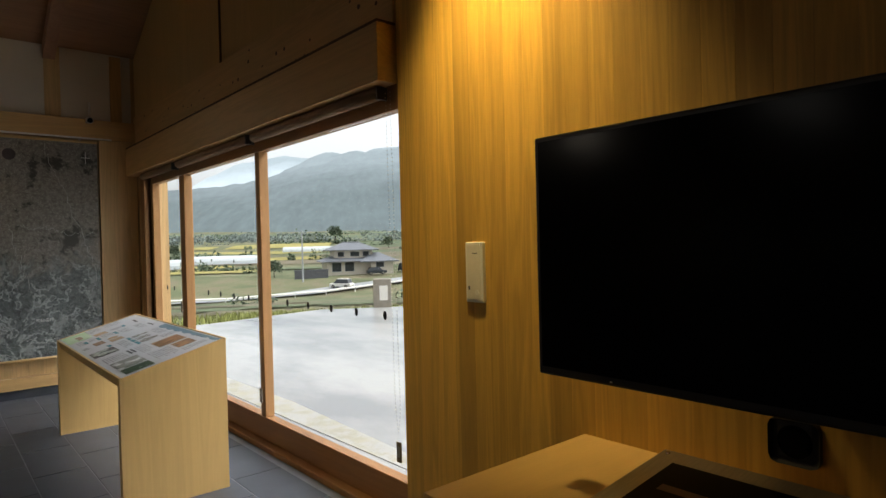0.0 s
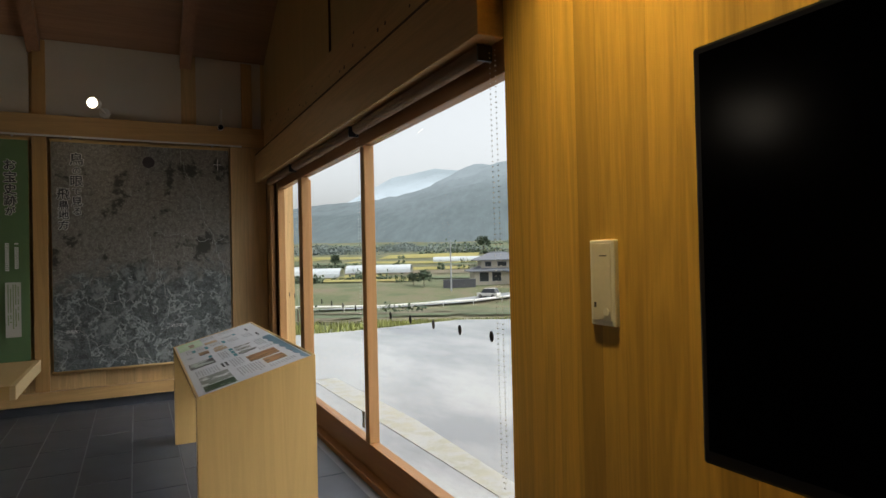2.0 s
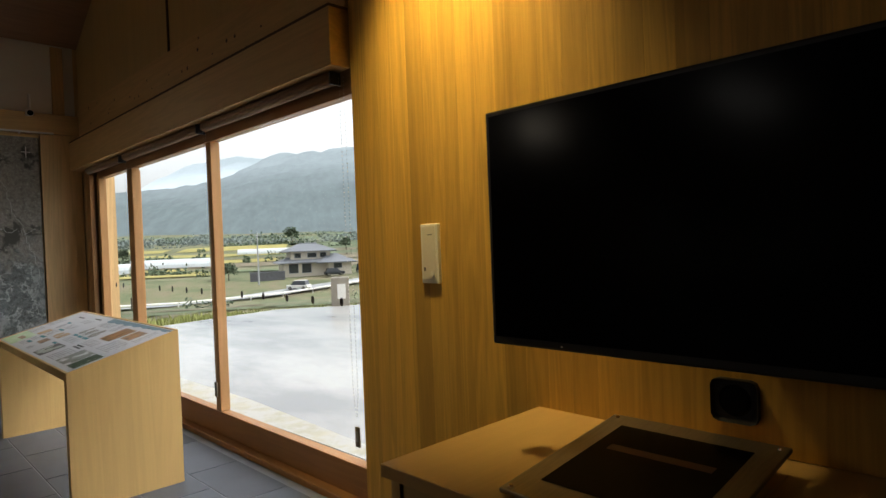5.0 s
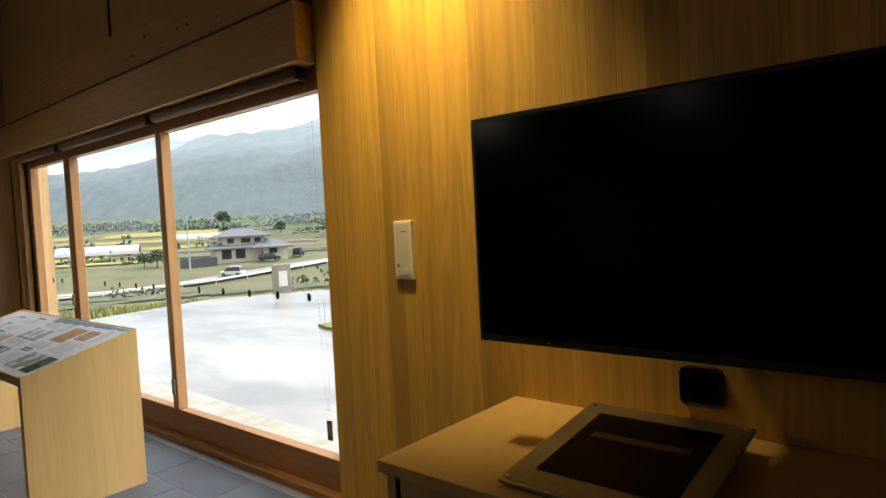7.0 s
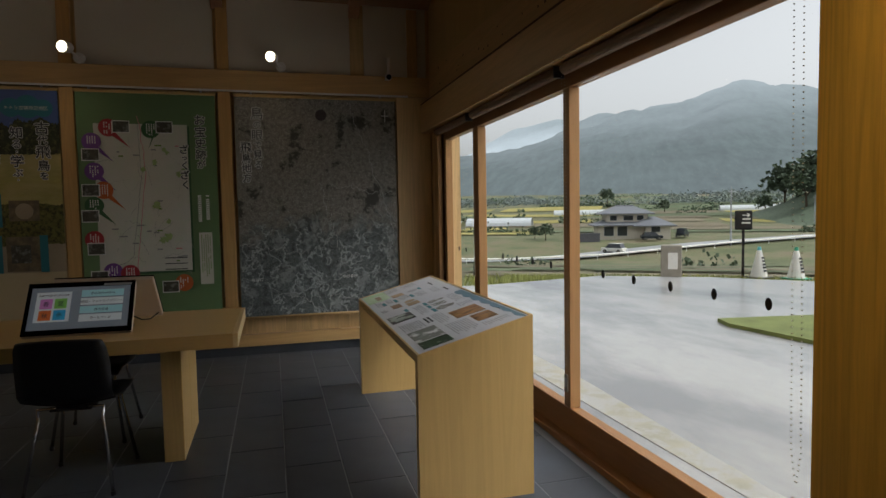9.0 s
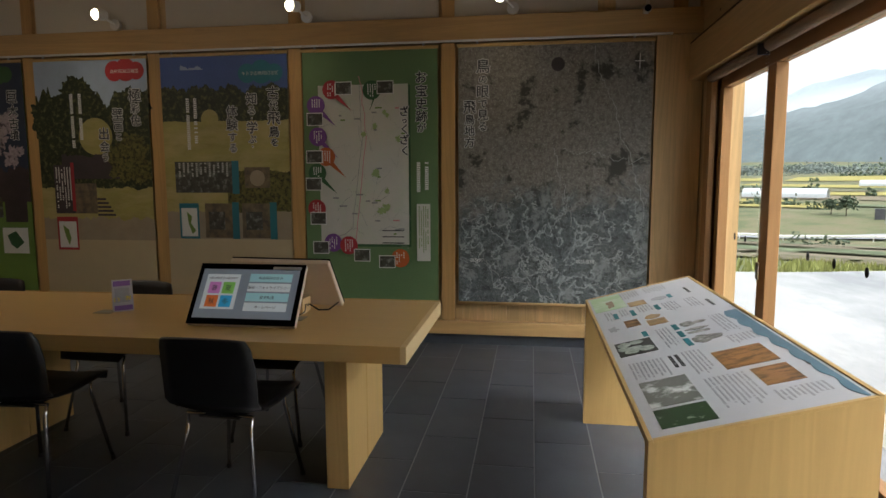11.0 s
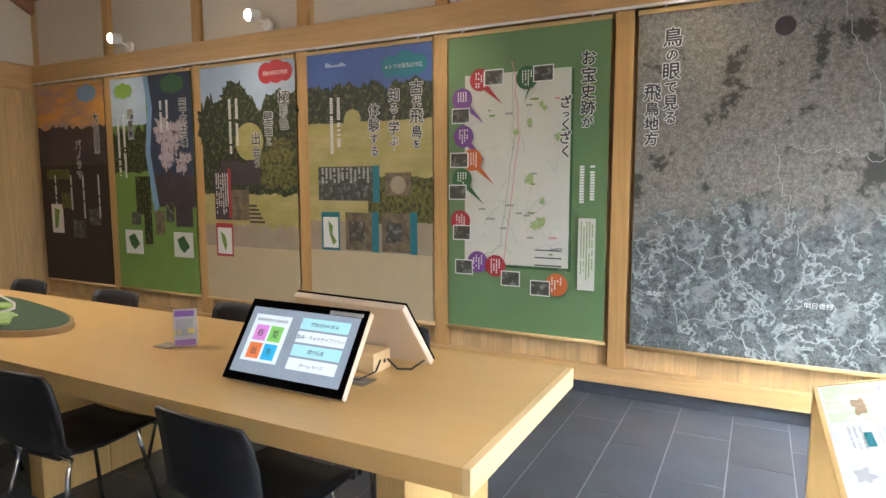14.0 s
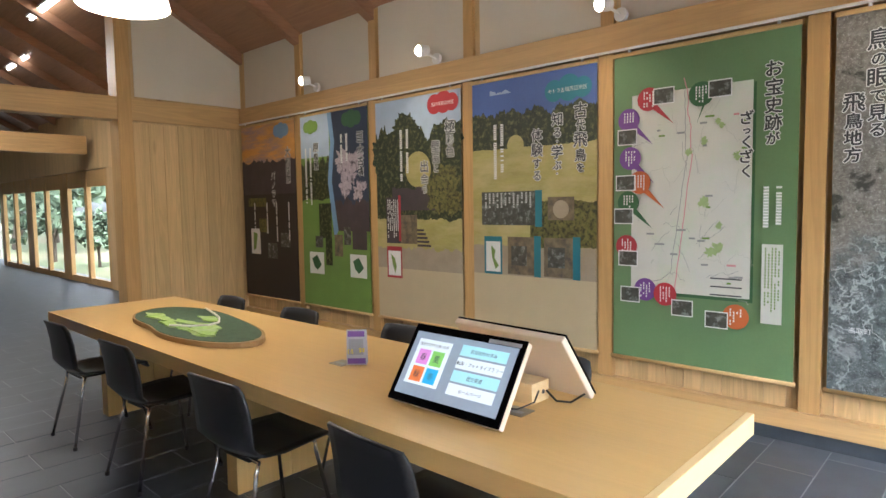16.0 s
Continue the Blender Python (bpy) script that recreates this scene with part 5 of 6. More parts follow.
CONCRETE = mat("wet_concrete", (0.43, 0.43, 0.42), 0.20, vary=0.14, scale=0.7, fine=14, second=(0.25, 0.255, 0.265), second_scale=0.55, second_cut=(0.47, 0.66), bump=0.02, stretch=(1, 0.45, 1))
lot = prism([(2.62, -14), (26, -14), (24, 2), (17, 8.2), (11.9, 11.6), (10.5, 13.2), (8.4, 14.5), (5.4, 13.9), (-4, 14.2), (-7, 14.3), (-7, 7.6), (2.62, 7.6)], LOT_Z - 0.12, LOT_Z)
tagged(part("pavement", lot, CONCRETE), "wet pale concrete yard beside the building", "pavement", kind="structure")
tagged(part("moss_stain", prism([(3.35, -8), (3.62, -8), (3.70, 2), (3.55, 4.2), (3.66, 6.5), (3.6, 9), (3.3, 9), (3.36, 4)], LOT_Z + 0.0005, LOT_Z + 0.0045), mat("moss_stain_paint", (0.40, 0.38, 0.29), 0.5, vary=0.2, scale=4, second=(0.45, 0.45, 0.43), second_scale=6, second_cut=(0.42, 0.55))), "yellowish drip stain along the concrete yard", "stain", kind="structure")
isl = prism([(6.83, 8.57), (6.7, 8.2), (6.85, 6.87), (7.3, 5.2), (9.5, 5.0), (11.5, 6.6), (10.5, 7.8), (8.4, 8.3)], LOT_Z + 0.001, LOT_Z + 0.05)
tagged(part("grass_island", isl, mat("lawn", (0.17, 0.20, 0.06), 0.9, vary=0.35, scale=3, fine=40, bump=0.5)), "small lawn island in the concrete yard", "lawn", kind="structure")

# grass along the yard's edge
random.seed(2)
verts, faces = [], []
for k in range(9000):
    t = random.random()
    edge = [(24, 2), (17, 8.2), (11.9, 11.6), (10.5, 13.2), (8.4, 14.5), (5.4, 13.9), (-4, 14.2)]
    i = random.randrange(6)
    (xa, ya), (xb, yb) = edge[i], edge[i + 1]
    off = random.random() ** 1.5 * 5
    x, y = xa + (xb - xa) * t + DIR.x * off * 0.8, ya + (yb - ya) * t + DIR.y * off + 0.05
    z, h, a = ground_z(x, y) - 0.02, random.uniform(0.08, 0.30), random.uniform(0, 6.28)
    w = 0.03
    n = len(verts)
    verts += [(x - w * math.cos(a), y - w * math.sin(a), z), (x + w * math.cos(a), y + w * math.sin(a), z), (x + random.uniform(-0.08, 0.08), y + random.uniform(-0.08, 0.08), z + h)]
    faces.append((n, n + 1, n + 2))
me = bpy.data.meshes.new("grass_tufts")
me.from_pydata(verts, [], faces)
me.materials.append(mat("grass_blade", (0.28, 0.30, 0.09), 0.9, vary=0.4, scale=0.6))
tagged(new("grass_tufts", me), "yellow-green grass tufts along the yard's edge", "grass", kind="stuff")


def ground_point(s, t):
    return s * DIR.x - t * DIR.y, s * DIR.y + t * DIR.x


def patch(name, s0, s1, t0, t1, material, label, category="field", lift=0.25, skew=0.0, nv=10):
    b = bmesh.new()
    nu = 8
    rows = []
    for i in range(nu + 1):
        row = []
        for j in range(nv + 1):
            s, t = s0 + (s1 - s0) * i / nu + skew * j, t0 + (t1 - t0) * j / nv
            x, y = ground_point(s, t)
            row.append(b.verts.new((x, y, ground_z(x, y) + lift)))
        rows.append(row)
    for r, q in zip(rows, rows[1:]):
        for j in range(nv):
            b.faces.new((r[j + 1], r[j], q[j], q[j + 1]))
    return tagged(part(name, b, material), label, category, kind="structure")


RICE = mat("ripe_rice", (0.34, 0.30, 0.085), 0.9, vary=0.15, scale=0.2, fine=3)
GREENF = mat("green_crop", (0.12, 0.155, 0.075), 0.9, vary=0.3, scale=0.15, fine=3)
BROWNF = mat("brown_plot", (0.19, 0.16, 0.10), 0.9, vary=0.25, scale=0.3, fine=3, stretch=(1, 4, 1))
ASPH = mat("wet_asphalt", (0.30, 0.31, 0.32), 0.4, vary=0.1, scale=0.5)
HOUSE_S, HOUSE_T = 130.7, -1.0


def road_s(t):
    """The road runs slantwise over the valley: its distance by its sideways place."""
    return 109 - 0.6 * t


patch("road", road_s(-110) - 2, road_s(-110) + 3, -110, 80, ASPH, "pale wet country road across the valley", "road", 0.35, -0.6 * 190 / 60, 60)
random.seed(17)
PLOTS = ((RICE, "rice_field", "yellow ripening rice field"), (GREENF, "crop_field", "green vegetable field"), (BROWNF, "brown_field", "brown harvested field"))
EDGES = []
s0 = 24.0
while s0 < 620:
    depth = random.uniform(0.07, 0.12) * s0 + 2
    t = -0.75 * s0 - 20
    while t < 0.75 * s0 + 30:
        wdt = random.uniform(0.10, 0.34) * s0 + 5
        near_house = 112 < s0 + depth and s0 < 146 and t < 16 and t + wdt > -24
        lo, hi = min(road_s(t), road_s(t + wdt)), max(road_s(t), road_s(t + wdt))
        on_road = s0 < hi + 5 and s0 + depth > lo - 5
        if not near_house and not on_road and random.random() < 0.88:
            kind = random.choice((1, 2, 2, 1) if s0 < 90 else (0, 0, 1, 1, 2, 0) if s0 < 260 else (0, 1, 1, 1, 2, 1))
            material, nm, label = PLOTS[kind]
            patch(nm, s0, s0 + depth * random.uniform(0.7, 0.9), t, t + wdt * random.uniform(0.86, 0.97), material, label, lift=0.10 + 0.001 * s0, skew=random.uniform(-0.025, 0.01) * wdt / 3, nv=6)
            EDGES.append((s0 - 0.5, t, t + wdt))
        t += wdt
    s0 += depth

# road guard rail
for k in range(40):
    t = -110 + 4.75 * k
    x, y = ground_point(road_s(t) - 3.2, t)
    x2, y2 = ground_point(road_s(t + 4.6) - 3.2, t + 4.6)
    gr = thing("guard_rail", "white steel guard rail beside the road", "guard rail", "guard rails")
    part("post", cyl((x, y, ground_z(x, y) - 0.1), (x, y, ground_z(x, y) + 0.9), 0.07, seg=6), WHITE, gr)
    part("beam", tube([(x, y, ground_z(x, y) + 0.75), (x2, y2, ground_z(x2, y2) + 0.75)], 0.17, 6), WHITE, gr)

# house in the valley
ROOF = mat("grey_roof_tile", (0.17, 0.18, 0.20), 0.5, vary=0.15, scale=1.5, stretch=(1, 6, 1))
RENDER_WALL = mat("cream_render", (0.55, 0.50, 0.42), 0.9, vary=0.08, scale=0.6)
HGLASS = mat("dark_house_glass", (0.03, 0.035, 0.04), 0.1)
hx, hy = ground_point(HOUSE_S, HOUSE_T)
hz = -4.35
house = thing("house", "two-storey house with cream walls, grey tiled roofs", "house", at=(hx, hy, hz), turn=-22)


def hip(x0, x1, y0, y1, z, rise, over, ridge_in):
    b = bmesh.new()
    x0, x1, y0, y1 = x0 - over, x1 + over, y0 - over, y1 + over
    lo = [b.verts.new(c) for c in ((x0, y0, z), (x1, y0, z), (x1, y1, z), (x0, y1, z))]
    up = [b.verts.new(c) for c in ((x0, y0, z + 0.18), (x1, y0, z + 0.18), (x1, y1, z + 0.18), (x0, y1, z + 0.18))]
    ym = (y0 + y1) / 2
    r0, r1 = b.verts.new((x0 + ridge_in, ym, z + rise)), b.verts.new((x1 - ridge_in, ym, z + rise))
    b.faces.new(lo[::-1])
    for i in range(4):
        b.faces.new((lo[i], lo[(i + 1) % 4], up[(i + 1) % 4], up[i]))
    b.faces.new((up[0], up[1], r1, r0))
    b.faces.new((up[1], up[2], r1))
    b.faces.new((up[2], up[3], r0, r1))
    b.faces.new((up[3], up[0], r0))
    return b


part("wall", box(-6.3, 2.5, -3, 4.5, -0.5, 2.5), RENDER_WALL, house)
part("wall", box(2.5, 7.2, -4.2, 3.5, -0.5, 2.3), RENDER_WALL, house)
part("upper_wall", box(-4.6, 3.4, -1.6, 4.4, 2.5, 4.7), RENDER_WALL, house)
part("roof", hip(-6.3, 2.5, -3, 4.5, 2.25, 1.3, 1.1, 3.0), ROOF, house)
part("roof", hip(1.2, 7.2, -4.2, 3.5, 2.1, 1.9, 1.0, 3.2), ROOF, house)
up = part("upper_roof", hip(-4.6, 3.4, -1.6, 4.4, 4.5, 1.7, 1.2, 3.4), ROOF, house)
part("ridge_cap", tube([(-2.4, 1.4, 6.2), (1.2, 1.4, 6.2)], 0.16, 8), ROOF, up)
part("aerial", tube([(-0.6, 1.4, 6.1), (-0.6, 1.4, 7.3)], 0.04, 6), INK, house)
for x0, x1, z0, z1, y in ((-5.2, -3.4, 0.3, 2.1, -3.01), (-2.6, -0.8, 0.3, 2.1, -3.01), (-3.8, -2.6, 3.3, 4.2, -1.61), (-1.2, 0.6, 3.3, 4.2, -1.61), (1.4, 2.6, 3.3, 4.2, -1.61), (3.6, 5.2, 1.0, 2.0, -4.21)):
    w = part("window", box(x0, x1, y - 0.05, y, z0, z1), HGLASS, house)
    part("frame", box(x0 - 0.08, x1 + 0.08, y - 0.02, y + 0.005, z0 - 0.08, z1 + 0.08), GREY_INK, w)
gw = thing("garden_wall", "low dark block wall beside the house", "wall", at=(hx, hy, hz), turn=-22)
part("blocks", box(-13, -6.5, -6.4, -6.1, -1.2, 0.9, 0.03), mat("dark_block", (0.10, 0.10, 0.11), 0.9, vary=0.2, scale=2), gw)
part("coping", box(-13.1, -6.4, -6.45, -6.05, 0.901, 1.0), ROOF, gw)


def car(colour, name, at, turn, tall=1.0):
    c = thing("car", "parked " + name + " car near the house", "car", "cars", at=at, turn=turn)
    b = box(-2.0, 2.0, -0.82, 0.82, 0.30, 0.85, 0.12)
    part("body", b, colour, c)
    b = bmesh.new()
    lo = [b.verts.new(v) for v in ((-1.7, -0.78, 0.85), (1.2, -0.78, 0.85), (1.2, 0.78, 0.85), (-1.7, 0.78, 0.85))]
    hi = [b.verts.new(v) for v in ((-1.4, -0.66, 1.42 * tall), (0.6, -0.66, 1.42 * tall), (0.6, 0.66, 1.42 * tall), (-1.4, 0.66, 1.42 * tall))]
    b.faces.new(hi)
    for i in range(4):
        b.faces.new((lo[i], lo[(i + 1) % 4], hi[(i + 1) % 4], hi[i]))
    part("cabin", b, HGLASS, c)
    part("roof", box(-1.4, 0.6, -0.66, 0.66, 1.42 * tall, 1.47 * tall, 0.02), colour, c)
    for x in (-1.25, 1.25):
        for y in (-0.8, 0.8):
            w = part("wheel", cyl((x, y - 0.1, 0.31), (x, y + 0.1, 0.31), 0.31, seg=16), BLACK, c)
            part("rim", cyl((x, y - 0.11, 0.31), (x, y + 0.11, 0.31), 0.17, seg=12), STEEL, w)


CAR_DARK = mat("dark_car_paint", (0.02, 0.025, 0.03), 0.25)
hm = pose(hx, hy, hz, 0, 0, -22)
car(CAR_DARK, "dark", tuple(hm @ Vector((3.0, -7.0, -0.4))), -22)
car(CAR_DARK, "black", tuple(hm @ Vector((10.0, -2.0, -0.1))), 40, 1.15)
cx, cy = ground_point(road_s(1.5), 1.5)
car(WHITE, "white", (cx, cy, ground_z(cx, cy) + 0.36), 120, 1.1)

# poles, sign, stone marker, cones
for s, t, h in ((118, 8.8, 9.6), (118, -18.0, 10.0), (190, -50, 9)):
    x, y = ground_point(s, t)
    u = thing("utility_pole", "grey concrete utility pole in the valley", "utility pole", "utility poles")
    part("pole", cyl((x, y, ground_z(x, y) - 0.3), (x, y, ground_z(x, y) + h), 0.17, 0.10, 10), GREY_INK, u)
    part("crossarm", box(x - 0.7, x + 0.7, y - 0.05, y + 0.05, ground_z(x, y) + h - 0.7, ground_z(x, y) + h - 0.6), GREY_INK, u)
GZ = -0.42
sg = thing("direction_sign", "black direction sign with a white arrow", "sign", at=(11.75, 13.62, GZ), turn=-40)
part("post", box(-0.03, 0.03, -0.03, 0.03, -0.1, 1.25), BLACK, sg)
part("board", box(-0.19, 0.19, -0.06, -0.031, 1.16, 1.62, 0.03), BLACK, sg)
b = box(-0.02, 0.13, -0.066, -0.0605, 1.50, 1.52)
for sgn in (1, -1):
    bx = box(-0.075, 0.0, -0.066, -0.0605, -0.011, 0.011)
    bmesh.ops.transform(bx, matrix=Matrix.Translation((0.13, 0, 1.51)) @ Matrix.Rotation(sgn * 0.75, 4, "Y"), verts=bx.verts)
    tmp = bpy.data.meshes.new("arrow_arm")
    bx.to_mesh(tmp)
    bx.free()
    b.from_mesh(tmp)
    bpy.data.meshes.remove(tmp)
part("arrow", b, WHITE, sg)
for z in (1.40, 1.31):
    part("lettering", box(-0.02 - 0.02 * (z < 1.35), 0.15, -0.066, -0.0605, z, z + 0.035), WHITE, sg)
st = thing("stone_marker", "grey stone marker post with a white plate", "marker", at=(9.85, 13.75, GZ), turn=-36)
part("stone", box(-0.23, 0.23, -0.2, 0.2, -0.1, 0.85, 0.02), mat("marker_stone", (0.30, 0.27, 0.22), 0.85, vary=0.2, scale=6, bump=0.2), st)
part("plate", box(-0.07, 0.14, -0.215, -0.2005, 0.3, 0.68, 0.004), WHITE, st)
for (x, y), label, bandm in (((11.98, 13.36), "white sandwich traffic cone with dark lettering", INK), ((12.52, 12.82), "white traffic cone with green base", mat("cone_green", (0.05, 0.35, 0.20), 0.5))):
    c = thing("traffic_cone", label, "traffic cone", "traffic cones", at=(x, y, GZ + 0.02))
    part("cone", cyl((0, 0, 0.03), (0, 0, 0.66), 0.19, 0.05, 24), WHITE, c)
    part("base", box(-0.22, 0.22, -0.22, 0.22, 0.0, 0.03, 0.01), bandm, c)
    part("tip", cyl((0, 0, 0.66), (0, 0, 0.74), 0.05, 0.035, 16), bandm if bandm != INK else mat("cone_teal", (0.1, 0.4, 0.42), 0.5), c)
    for k in range(5):
        part("letter", box(-0.01, 0.05, -0.19 + 0.018 * k + 0.004, -0.05, 0.16 + 0.075 * k, 0.20 + 0.075 * k), INK, c)

# greenhouses
PLASTIC = mat("greenhouse_film", (0.62, 0.66, 0.68), 0.35, vary=0.06)
for s, t, length in ((200, 78, 34), (205, 40, 22), (175, 52, 14), (330, 20, 30), (340, -60, 26), (345, -95, 40), (420, -120, 30)):
    x, y = ground_point(s, t)
    g = thing("greenhouse", "long white plastic-film greenhouse tunnel in fields", "greenhouse", "greenhouses", at=(x, y, ground_z(x, y) + 0.4), turn=-32)
    b = bmesh.new()
    prev = None
    for i in range(9):
        a = math.pi * i / 8
        cur = [b.verts.new((sx * length / 2, -3 * math.cos(a), 2.6 * math.sin(a))) for sx in (-1, 1)]
        if prev:
            b.faces.new((prev[0], prev[1], cur[1], cur[0]))
        prev = cur
    bmesh.ops.holes_fill(b, edges=b.edges[:])
    part("film", b, PLASTIC, g)
    part("door", box(-length / 2 - 0.05, -length / 2 + 0.02, -0.8, 0.8, 0, 1.9), GREY_INK, g)

# trees and bushes
LEAF = mat("leaf", (0.095, 0.13, 0.08), 0.8, vary=0.5, scale=0.8)
BARK = mat("bark", (0.07, 0.05, 0.035), 0.9)


def tree_mesh(seed, n=260):
    random.seed(seed)
    vs, fs = [], []
    for k in range(n):
        a, e = random.uniform(0, 6.28), random.uniform(-0.5, 1.4)
        r = random.uniform(0.45, 1.0) * (1 + 0.25 * math.sin(3 * a + seed))
        c = Vector((r * math.cos(a) * math.cos(e), r * math.sin(a) * math.cos(e), 1.25 + r * math.sin(e) * 0.95))
        for q in range(2):
            d1, d2 = Vector((random.gauss(0, 1), random.gauss(0, 1), random.gauss(0, 1))).normalized() * 0.16, Vector((random.gauss(0, 1), random.gauss(0, 1), random.gauss(0, 1))).normalized() * 0.16
            i = len(vs)
            vs += [c - d1, c + d2, c + d1, c - d2]
            fs.append((i, i + 1, i + 2, i + 3))
    me = bpy.data.meshes.new("crown")
    me.from_pydata(vs, [], fs)
    me.materials.append(LEAF)
    return me


random.seed(44)
vs, fs = [], []
for s0, ta, tb_ in EDGES:
    if s0 < 62:
        continue
    for k in range(random.choice((0, 0, 1, 2, 4))):
        tc, run = random.uniform(ta, tb_), random.uniform(0.5, 4.0) * (1 + s0 / 220)
        size = random.uniform(0.5, 1.0) * (0.8 + s0 / 170)
        for q in range(int(34 + 14 * run / size)):
            x, y = ground_point(s0 + random.gauss(0, 0.5 * size), tc + random.uniform(-run, run))
            c = Vector((x, y, ground_z(x, y) + abs(random.gauss(0, 0.55)) * size))
            d1, d2 = (Vector((random.gauss(0, 1), random.gauss(0, 1), random.gauss(0, 1))).normalized() * size * 0.3 for _ in range(2))
            i = len(vs)
            vs += [c - d1, c + d2, c + d1, c - d2]
            fs.append((i, i + 1, i + 2, i + 3))
hedge = bpy.data.meshes.new("hedgerows")
hedge.from_pydata(vs, [], fs)
hedge.materials.append(LEAF)
tagged(new("hedgerows", hedge), "dark scrubby bushes along the field edges", "bushes", kind="stuff")

random.seed(45)
vs, fs = [], []
for k in range(300):
    s0 = random.uniform(430, 640)
    t0, size, run = random.uniform(-0.8, 0.75) * s0, random.uniform(1.2, 2.8), random.uniform(3, 26)
    for q in range(int(24 + 9 * run)):
        x, y = ground_point(s0 + random.gauss(0, 2), t0 + random.uniform(-run, run))
        c = Vector((x, y, ground_z(x, y) + abs(random.gauss(0, 0.7)) * size))
        d1, d2 = (Vector((random.gauss(0, 1), random.gauss(0, 1), random.gauss(0, 1))).normalized() * size * 0.36 for _ in range(2))
        i = len(vs)
        vs += [c - d1, c + d2, c + d1, c - d2]
        fs.append((i, i + 1, i + 2, i + 3))
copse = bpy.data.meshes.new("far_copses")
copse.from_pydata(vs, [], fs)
# paler, bluer than the near leaves: distance haze put into the colour
copse.materials.append(mat("haze_tinted_leaf", (0.21, 0.25, 0.235), 0.9, vary=0.25, scale=0.1))
tagged(new("far_copses", copse), "woods and copses at the mountain's foot, coloured pale for haze", "woods", kind="stuff")

CROWNS = [tree_mesh(k) for k in range(3)]
tb = bmesh.new()
cyl((0, 0, -0.2), (0.03, 0.02, 0.9), 0.07, 0.045, 8, tb)
for a in (0.4, 2.3, 4.4):
    cyl((0.02, 0.01, 0.7), (0.4 * math.cos(a), 0.4 * math.sin(a), 1.4), 0.035, 0.015, 6, tb)
TRUNK = bpy.data.meshes.new("trunk")
tb.to_mesh(TRUNK)
tb.free()
TRUNK.materials.append(BARK)


def tree(x, y, z, size, k, label="dark green leafy tree in the valley", group="valley trees"):
    t = thing("tree", label, "tree", group, at=(x, y, z), turn=k * 67)
    t.scale = (size, size, size)
    new("trunk", TRUNK).parent = t
    new("crown", CROWNS[k % 3]).parent = t


random.seed(6)
for s, t, size in ((126, 15, 1.5), (128, 17.5, 1.2), (150, 60, 1.6), (300, -60, 3.5), (330, -20, 3), (260, 70, 2.6), (420, 10, 5)):
    x, y = ground_point(s, t)
    tree(x, y, ground_z(x, y), size, int(s + t))
for k in range(60):
    s, t = random.uniform(215, 300), -random.uniform(60, 190)
    x, y = ground_point(s, t)
    rise = 26 * max(0.0, 1 - ((s - 255) / 60) ** 2) * max(0.0, 1 - ((t + 130) / 80) ** 2)
    tree(x, y, ground_z(x, y) + rise * 0.8 - 1, random.uniform(5, 8), k, "dark tree on the wooded knoll", "knoll trees")
b = bmesh.new()
rows = []
for i in range(15):
    rows.append([])
    for j in range(17):
        s, t = 190 + 9 * i, -220 + 11 * j
        x, y = ground_point(s, t)
        rise = 26 * max(0.0, 1 - ((s - 255) / 60) ** 2) * max(0.0, 1 - ((t + 130) / 80) ** 2)
        rows[-1].append(b.verts.new((x, y, ground_z(x, y) + rise - 0.6)))
for r, q in zip(rows, rows[1:]):
    for j in range(16):
        b.faces.new((r[j + 1], r[j], q[j], q[j + 1]))
tagged(part("knoll", b, LEAF, smooth=True), "low wooded knoll beside the fields", "hill", kind="structure")
# garden trees north of the far hall
for k, (x, y, s) in enumerate(((-23, 9.9, 1.1), (-27, 11.6, 2.4), (-33, 11.0, 2.8), (-38, 14.0, 3.2), (-46, 14.2, 3.6), (-30, 9.4, 1.3), (-54, 18, 4.4), (-44, 11.5, 3.0), (-62, 16, 4.5), (-19.5, 10.2, 0.8), (-36, 9.6, 1.8))):
    tree(x, y, LOT_Z - 0.1, s, k, "garden tree outside the glazed doors", "garden trees")


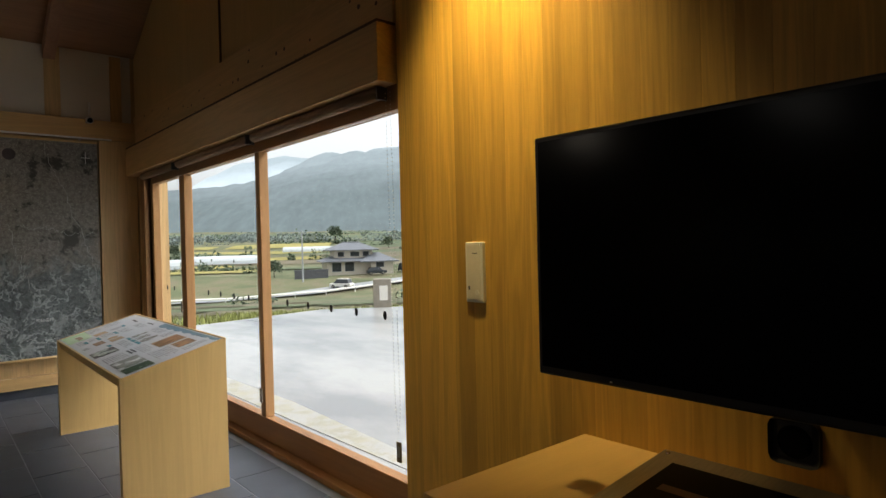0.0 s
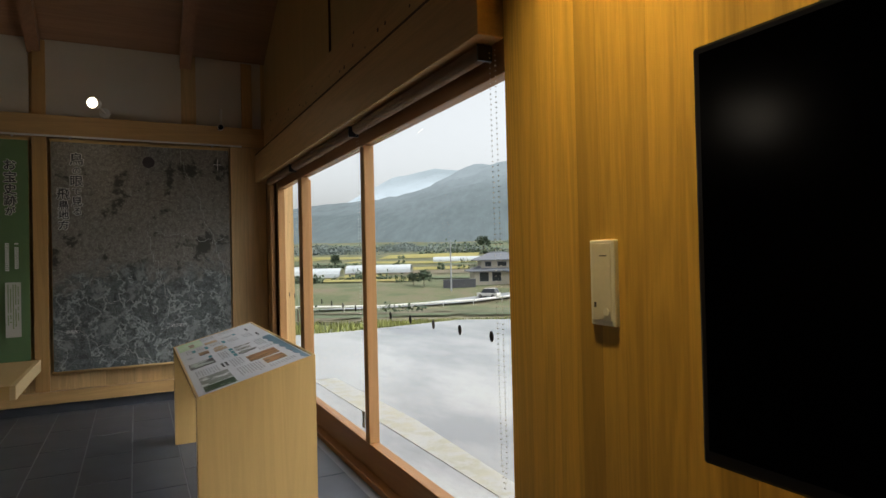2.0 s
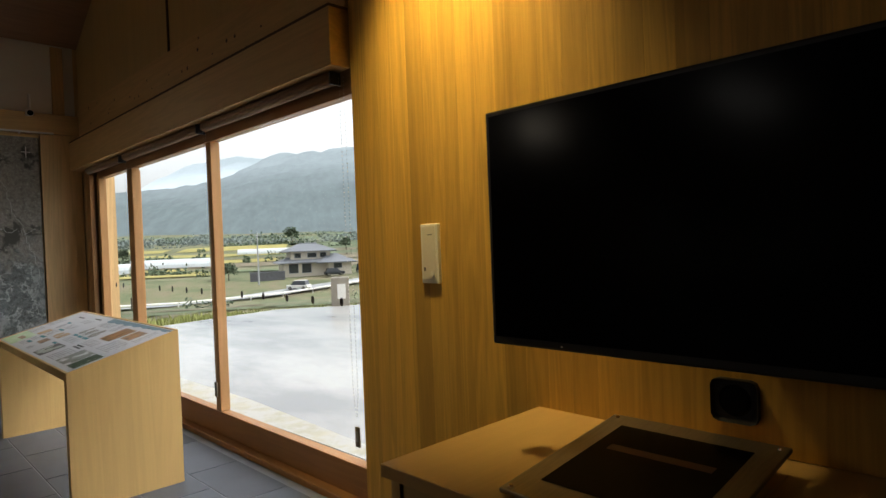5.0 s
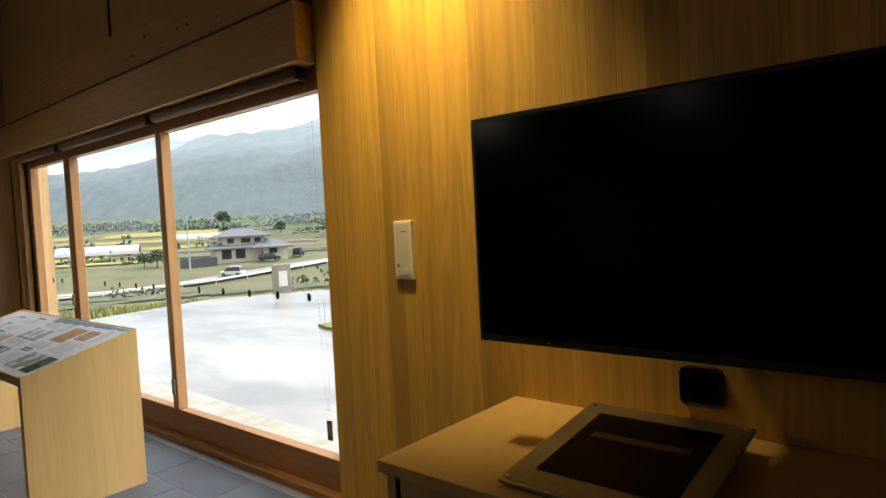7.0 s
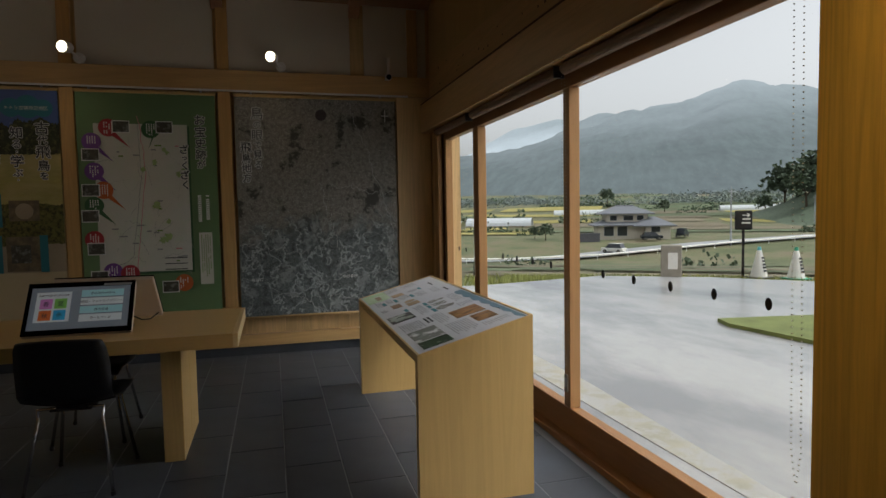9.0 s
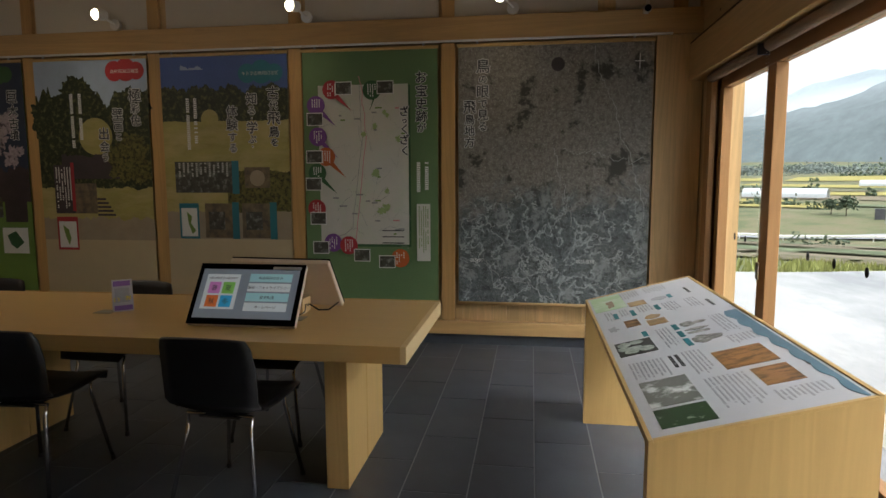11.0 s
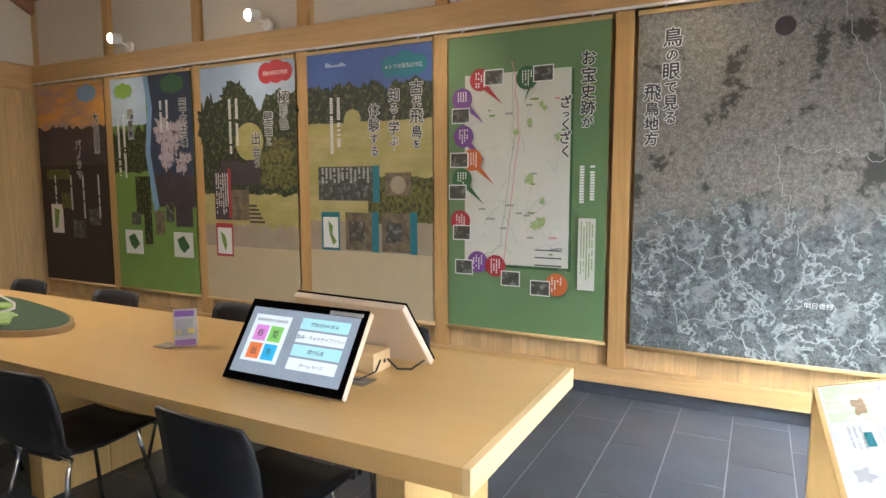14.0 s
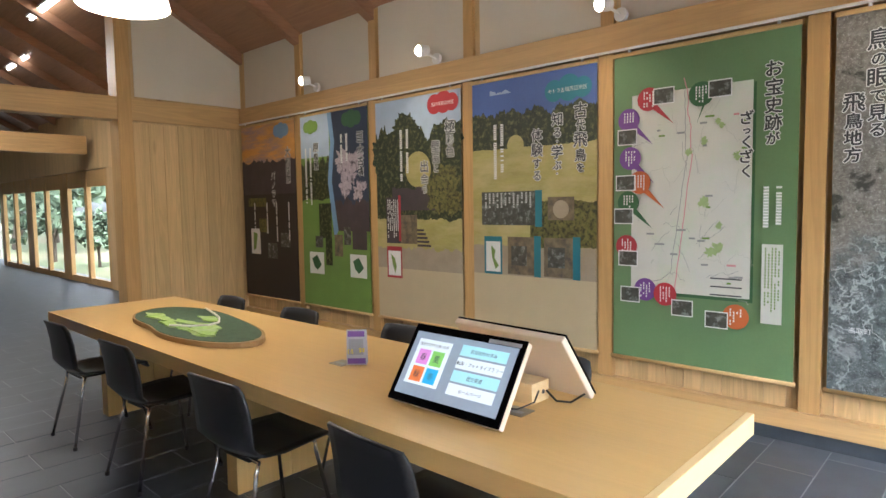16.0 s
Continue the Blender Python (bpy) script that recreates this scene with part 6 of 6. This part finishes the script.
# mountains, with haze painted into their colour as a glow by height
def painted_haze(name, base, low, high, z0, z1, glow):
    m = bpy.data.materials.new(name)
    m.use_nodes = True
    n, l = m.node_tree.nodes, m.node_tree.links
    bs, out = n["Principled BSDF"], n["Material Output"]
    bs.inputs["Roughness"].default_value, bs.inputs["Specular IOR Level"].default_value = 1.0, 0.0
    co = n.new("ShaderNodeTexCoord")
    t = n.new("ShaderNodeTexNoise")
    t.inputs["Scale"].default_value, t.inputs["Detail"].default_value = 0.07, 9
    t.inputs["Roughness"].default_value = 0.7
    across = n.new("ShaderNodeVectorMath")
    across.operation = "DOT_PRODUCT"
    across.inputs[1].default_value = (0.848, -0.53, 0)
    l.new(co.outputs["Object"], across.inputs[0])
    up = n.new("ShaderNodeSeparateXYZ")
    l.new(co.outputs["Object"], up.inputs[0])
    face = n.new("ShaderNodeCombineXYZ")
    l.new(across.outputs["Value"], face.inputs["X"])
    l.new(up.outputs["Z"], face.inputs["Z"])
    l.new(face.outputs[0], t.inputs["Vector"])
    r = n.new("ShaderNodeValToRGB")
    r.color_ramp.elements[0].color, r.color_ramp.elements[1].color = (*[c * 0.55 for c in base], 1), (*[c * 1.6 for c in base], 1)
    r.color_ramp.elements[0].position, r.color_ramp.elements[1].position = 0.35, 0.65
    l.new(t.outputs["Fac"], r.inputs["Fac"])
    l.new(r.outputs[0], bs.inputs["Base Color"])
    # haze is painted on: pale emission mixed over the forest by height and noise
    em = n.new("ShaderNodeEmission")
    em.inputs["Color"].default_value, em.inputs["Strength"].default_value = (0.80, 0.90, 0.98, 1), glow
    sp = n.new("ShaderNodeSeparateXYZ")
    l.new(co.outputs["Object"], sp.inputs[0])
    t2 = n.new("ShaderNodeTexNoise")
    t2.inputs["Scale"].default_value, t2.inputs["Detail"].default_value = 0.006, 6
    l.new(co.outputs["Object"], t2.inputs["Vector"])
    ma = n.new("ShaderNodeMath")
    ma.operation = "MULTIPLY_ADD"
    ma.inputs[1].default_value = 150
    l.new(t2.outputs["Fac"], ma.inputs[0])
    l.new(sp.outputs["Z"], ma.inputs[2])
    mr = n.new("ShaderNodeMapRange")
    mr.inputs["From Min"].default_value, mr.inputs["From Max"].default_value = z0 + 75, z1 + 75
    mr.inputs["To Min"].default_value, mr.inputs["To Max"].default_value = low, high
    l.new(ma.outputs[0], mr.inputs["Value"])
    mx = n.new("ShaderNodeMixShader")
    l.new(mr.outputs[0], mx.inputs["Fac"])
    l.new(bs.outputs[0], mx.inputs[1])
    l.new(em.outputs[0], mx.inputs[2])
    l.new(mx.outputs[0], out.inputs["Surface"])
    return m


def mountain(name, r0, r1, peaks, material, label, seed):
    """A range seen from the hall: peaks gives the height of its crest by compass angle from north."""
    b = bmesh.new()
    rows = []
    n = 260
    for i in range(26):
        k = i / 25
        r = r0 + (r1 - r0) * k
        row = []
        for j in range(n + 1):
            az = radians(-60 + 190 * j / n)
            crest = lerp_table(math.degrees(az), peaks)
            x, y = r * math.sin(az), r * math.cos(az)
            rough = noise.fractal(Vector((x, y, seed)) / 160.0, 0.9, 2.0, 6)
            z = -8 + (crest + 8) * k ** 0.8 + rough * crest * 0.06 * (0.3 + k) + 5 * noise.noise(Vector((x, y, seed)) / 14.0) * k
            row.append(b.verts.new((x, y, z)))
        rows.append(row)
    for r, q in zip(rows, rows[1:]):
        for j in range(n):
            b.faces.new((r[j], r[j + 1], q[j + 1], q[j]))
    tagged(part(name, b, material, smooth=True), label, "mountain", kind="structure")


# painted haze thickens towards the near range's crest and the far ridge's foot
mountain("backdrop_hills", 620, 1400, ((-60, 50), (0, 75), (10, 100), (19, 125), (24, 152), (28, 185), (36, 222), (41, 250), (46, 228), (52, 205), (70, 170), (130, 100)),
         painted_haze("haze_painted_forest", (0.045, 0.065, 0.06), 0.22, 0.72, 70, 290, 0.80), "forested mountain, haze and low cloud painted in as glow", 3)
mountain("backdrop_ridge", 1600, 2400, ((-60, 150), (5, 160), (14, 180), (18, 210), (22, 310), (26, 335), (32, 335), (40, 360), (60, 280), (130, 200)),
         painted_haze("far_haze_painted_forest", (0.05, 0.08, 0.08), 0.93, 0.55, 190, 330, 0.86), "far ridge half lost in haze painted as pale glow", 8)

# ---- pieces: planks and tiles ----
pm = bpy.data.meshes.new("plank")
pb = box(-0.012, 0.0, -0.0475, 0.0475, 0.0, 5.2, 0.0007)
pb.to_mesh(pm)
pb.free()
pm.materials.append(CEDAR)
we = bpy.data.objects["wall_east"]
for i in range(54):
    o = new("plank", pm)
    o.parent = we
    o.location = (EX - 0.0005, 2.846 - i * 0.0955, 0.0)
nm = bpy.data.meshes.new("plank")
nb = box(-0.0585, 0.0585, 0.0, 0.011, 0.193, 2.406, 0.0015)
nb.to_mesh(nm)
nb.free()
nm.materials.append(CEDAR_PALE)
wall_n = bpy.data.objects["wall_north"]
for i in range(66):
    o = new("plank", nm)
    o.parent = wall_n
    o.location = (2.37 - 0.12 * i, 7.3885, 0)
wm = bpy.data.meshes.new("plank")
wb = box(0.0, 0.012, -0.079, 0.079, 0.0, 2.34, 0.0015)
wb.to_mesh(wm)
wb.free()
wm.materials.append(CEDAR_PALE)
wall_w = bpy.data.objects["wall_west"]
for i in range(7):
    o = new("plank", wm)
    o.parent = wall_w
    o.location = (-5.6595, 6.19 + 0.16 * i, 0)
tm = bpy.data.meshes.new("tile")
TW, TL = 0.287, 0.574
tbm = box(-TW / 2 + 0.003, TW / 2 - 0.003, -TL / 2 + 0.003, TL / 2 - 0.003, -0.012, 0.0, 0.0015)
tbm.to_mesh(tm)
tbm.free()
tm.materials.append(TILE)
rv, rf = [], []
count = 0
for i in range(-74, 9):
    xc = 0.204 + TW * i
    for j in range(-5, 15):
        yc = 0.05 + TL * j + (TL / 2 if i % 2 else 0)
        if xc > 2.40 or xc < -20.9 or yc - TL / 2 > 7.32 or yc < -2.2:
            continue
        y1 = min(yc + TL / 2, 7.36 if xc > -5.6 else 7.46)
        if xc > -3.4 and yc > 1.6 and yc < 7.12 and count < 300:
            count += 1
            o = new("tile", tm)
            o.parent = floor
            o.location = (xc, yc, 0)
        else:
            k = len(rv)
            rv += [(xc - TW / 2 + 0.003, yc - TL / 2 + 0.003, -0.0005), (xc + TW / 2 - 0.003, yc - TL / 2 + 0.003, -0.0005), (xc + TW / 2 - 0.003, y1 - 0.003, -0.0005), (xc - TW / 2 + 0.003, y1 - 0.003, -0.0005)]
            rf.append((k, k + 1, k + 2, k + 3))
rm = bpy.data.meshes.new("far_tiles")
rm.from_pydata(rv, [], rf)
rm.materials.append(TILE)
o = tagged(new("far_tiles", rm), "grey slate floor tiles", "", kind="stuff")
o.parent = floor
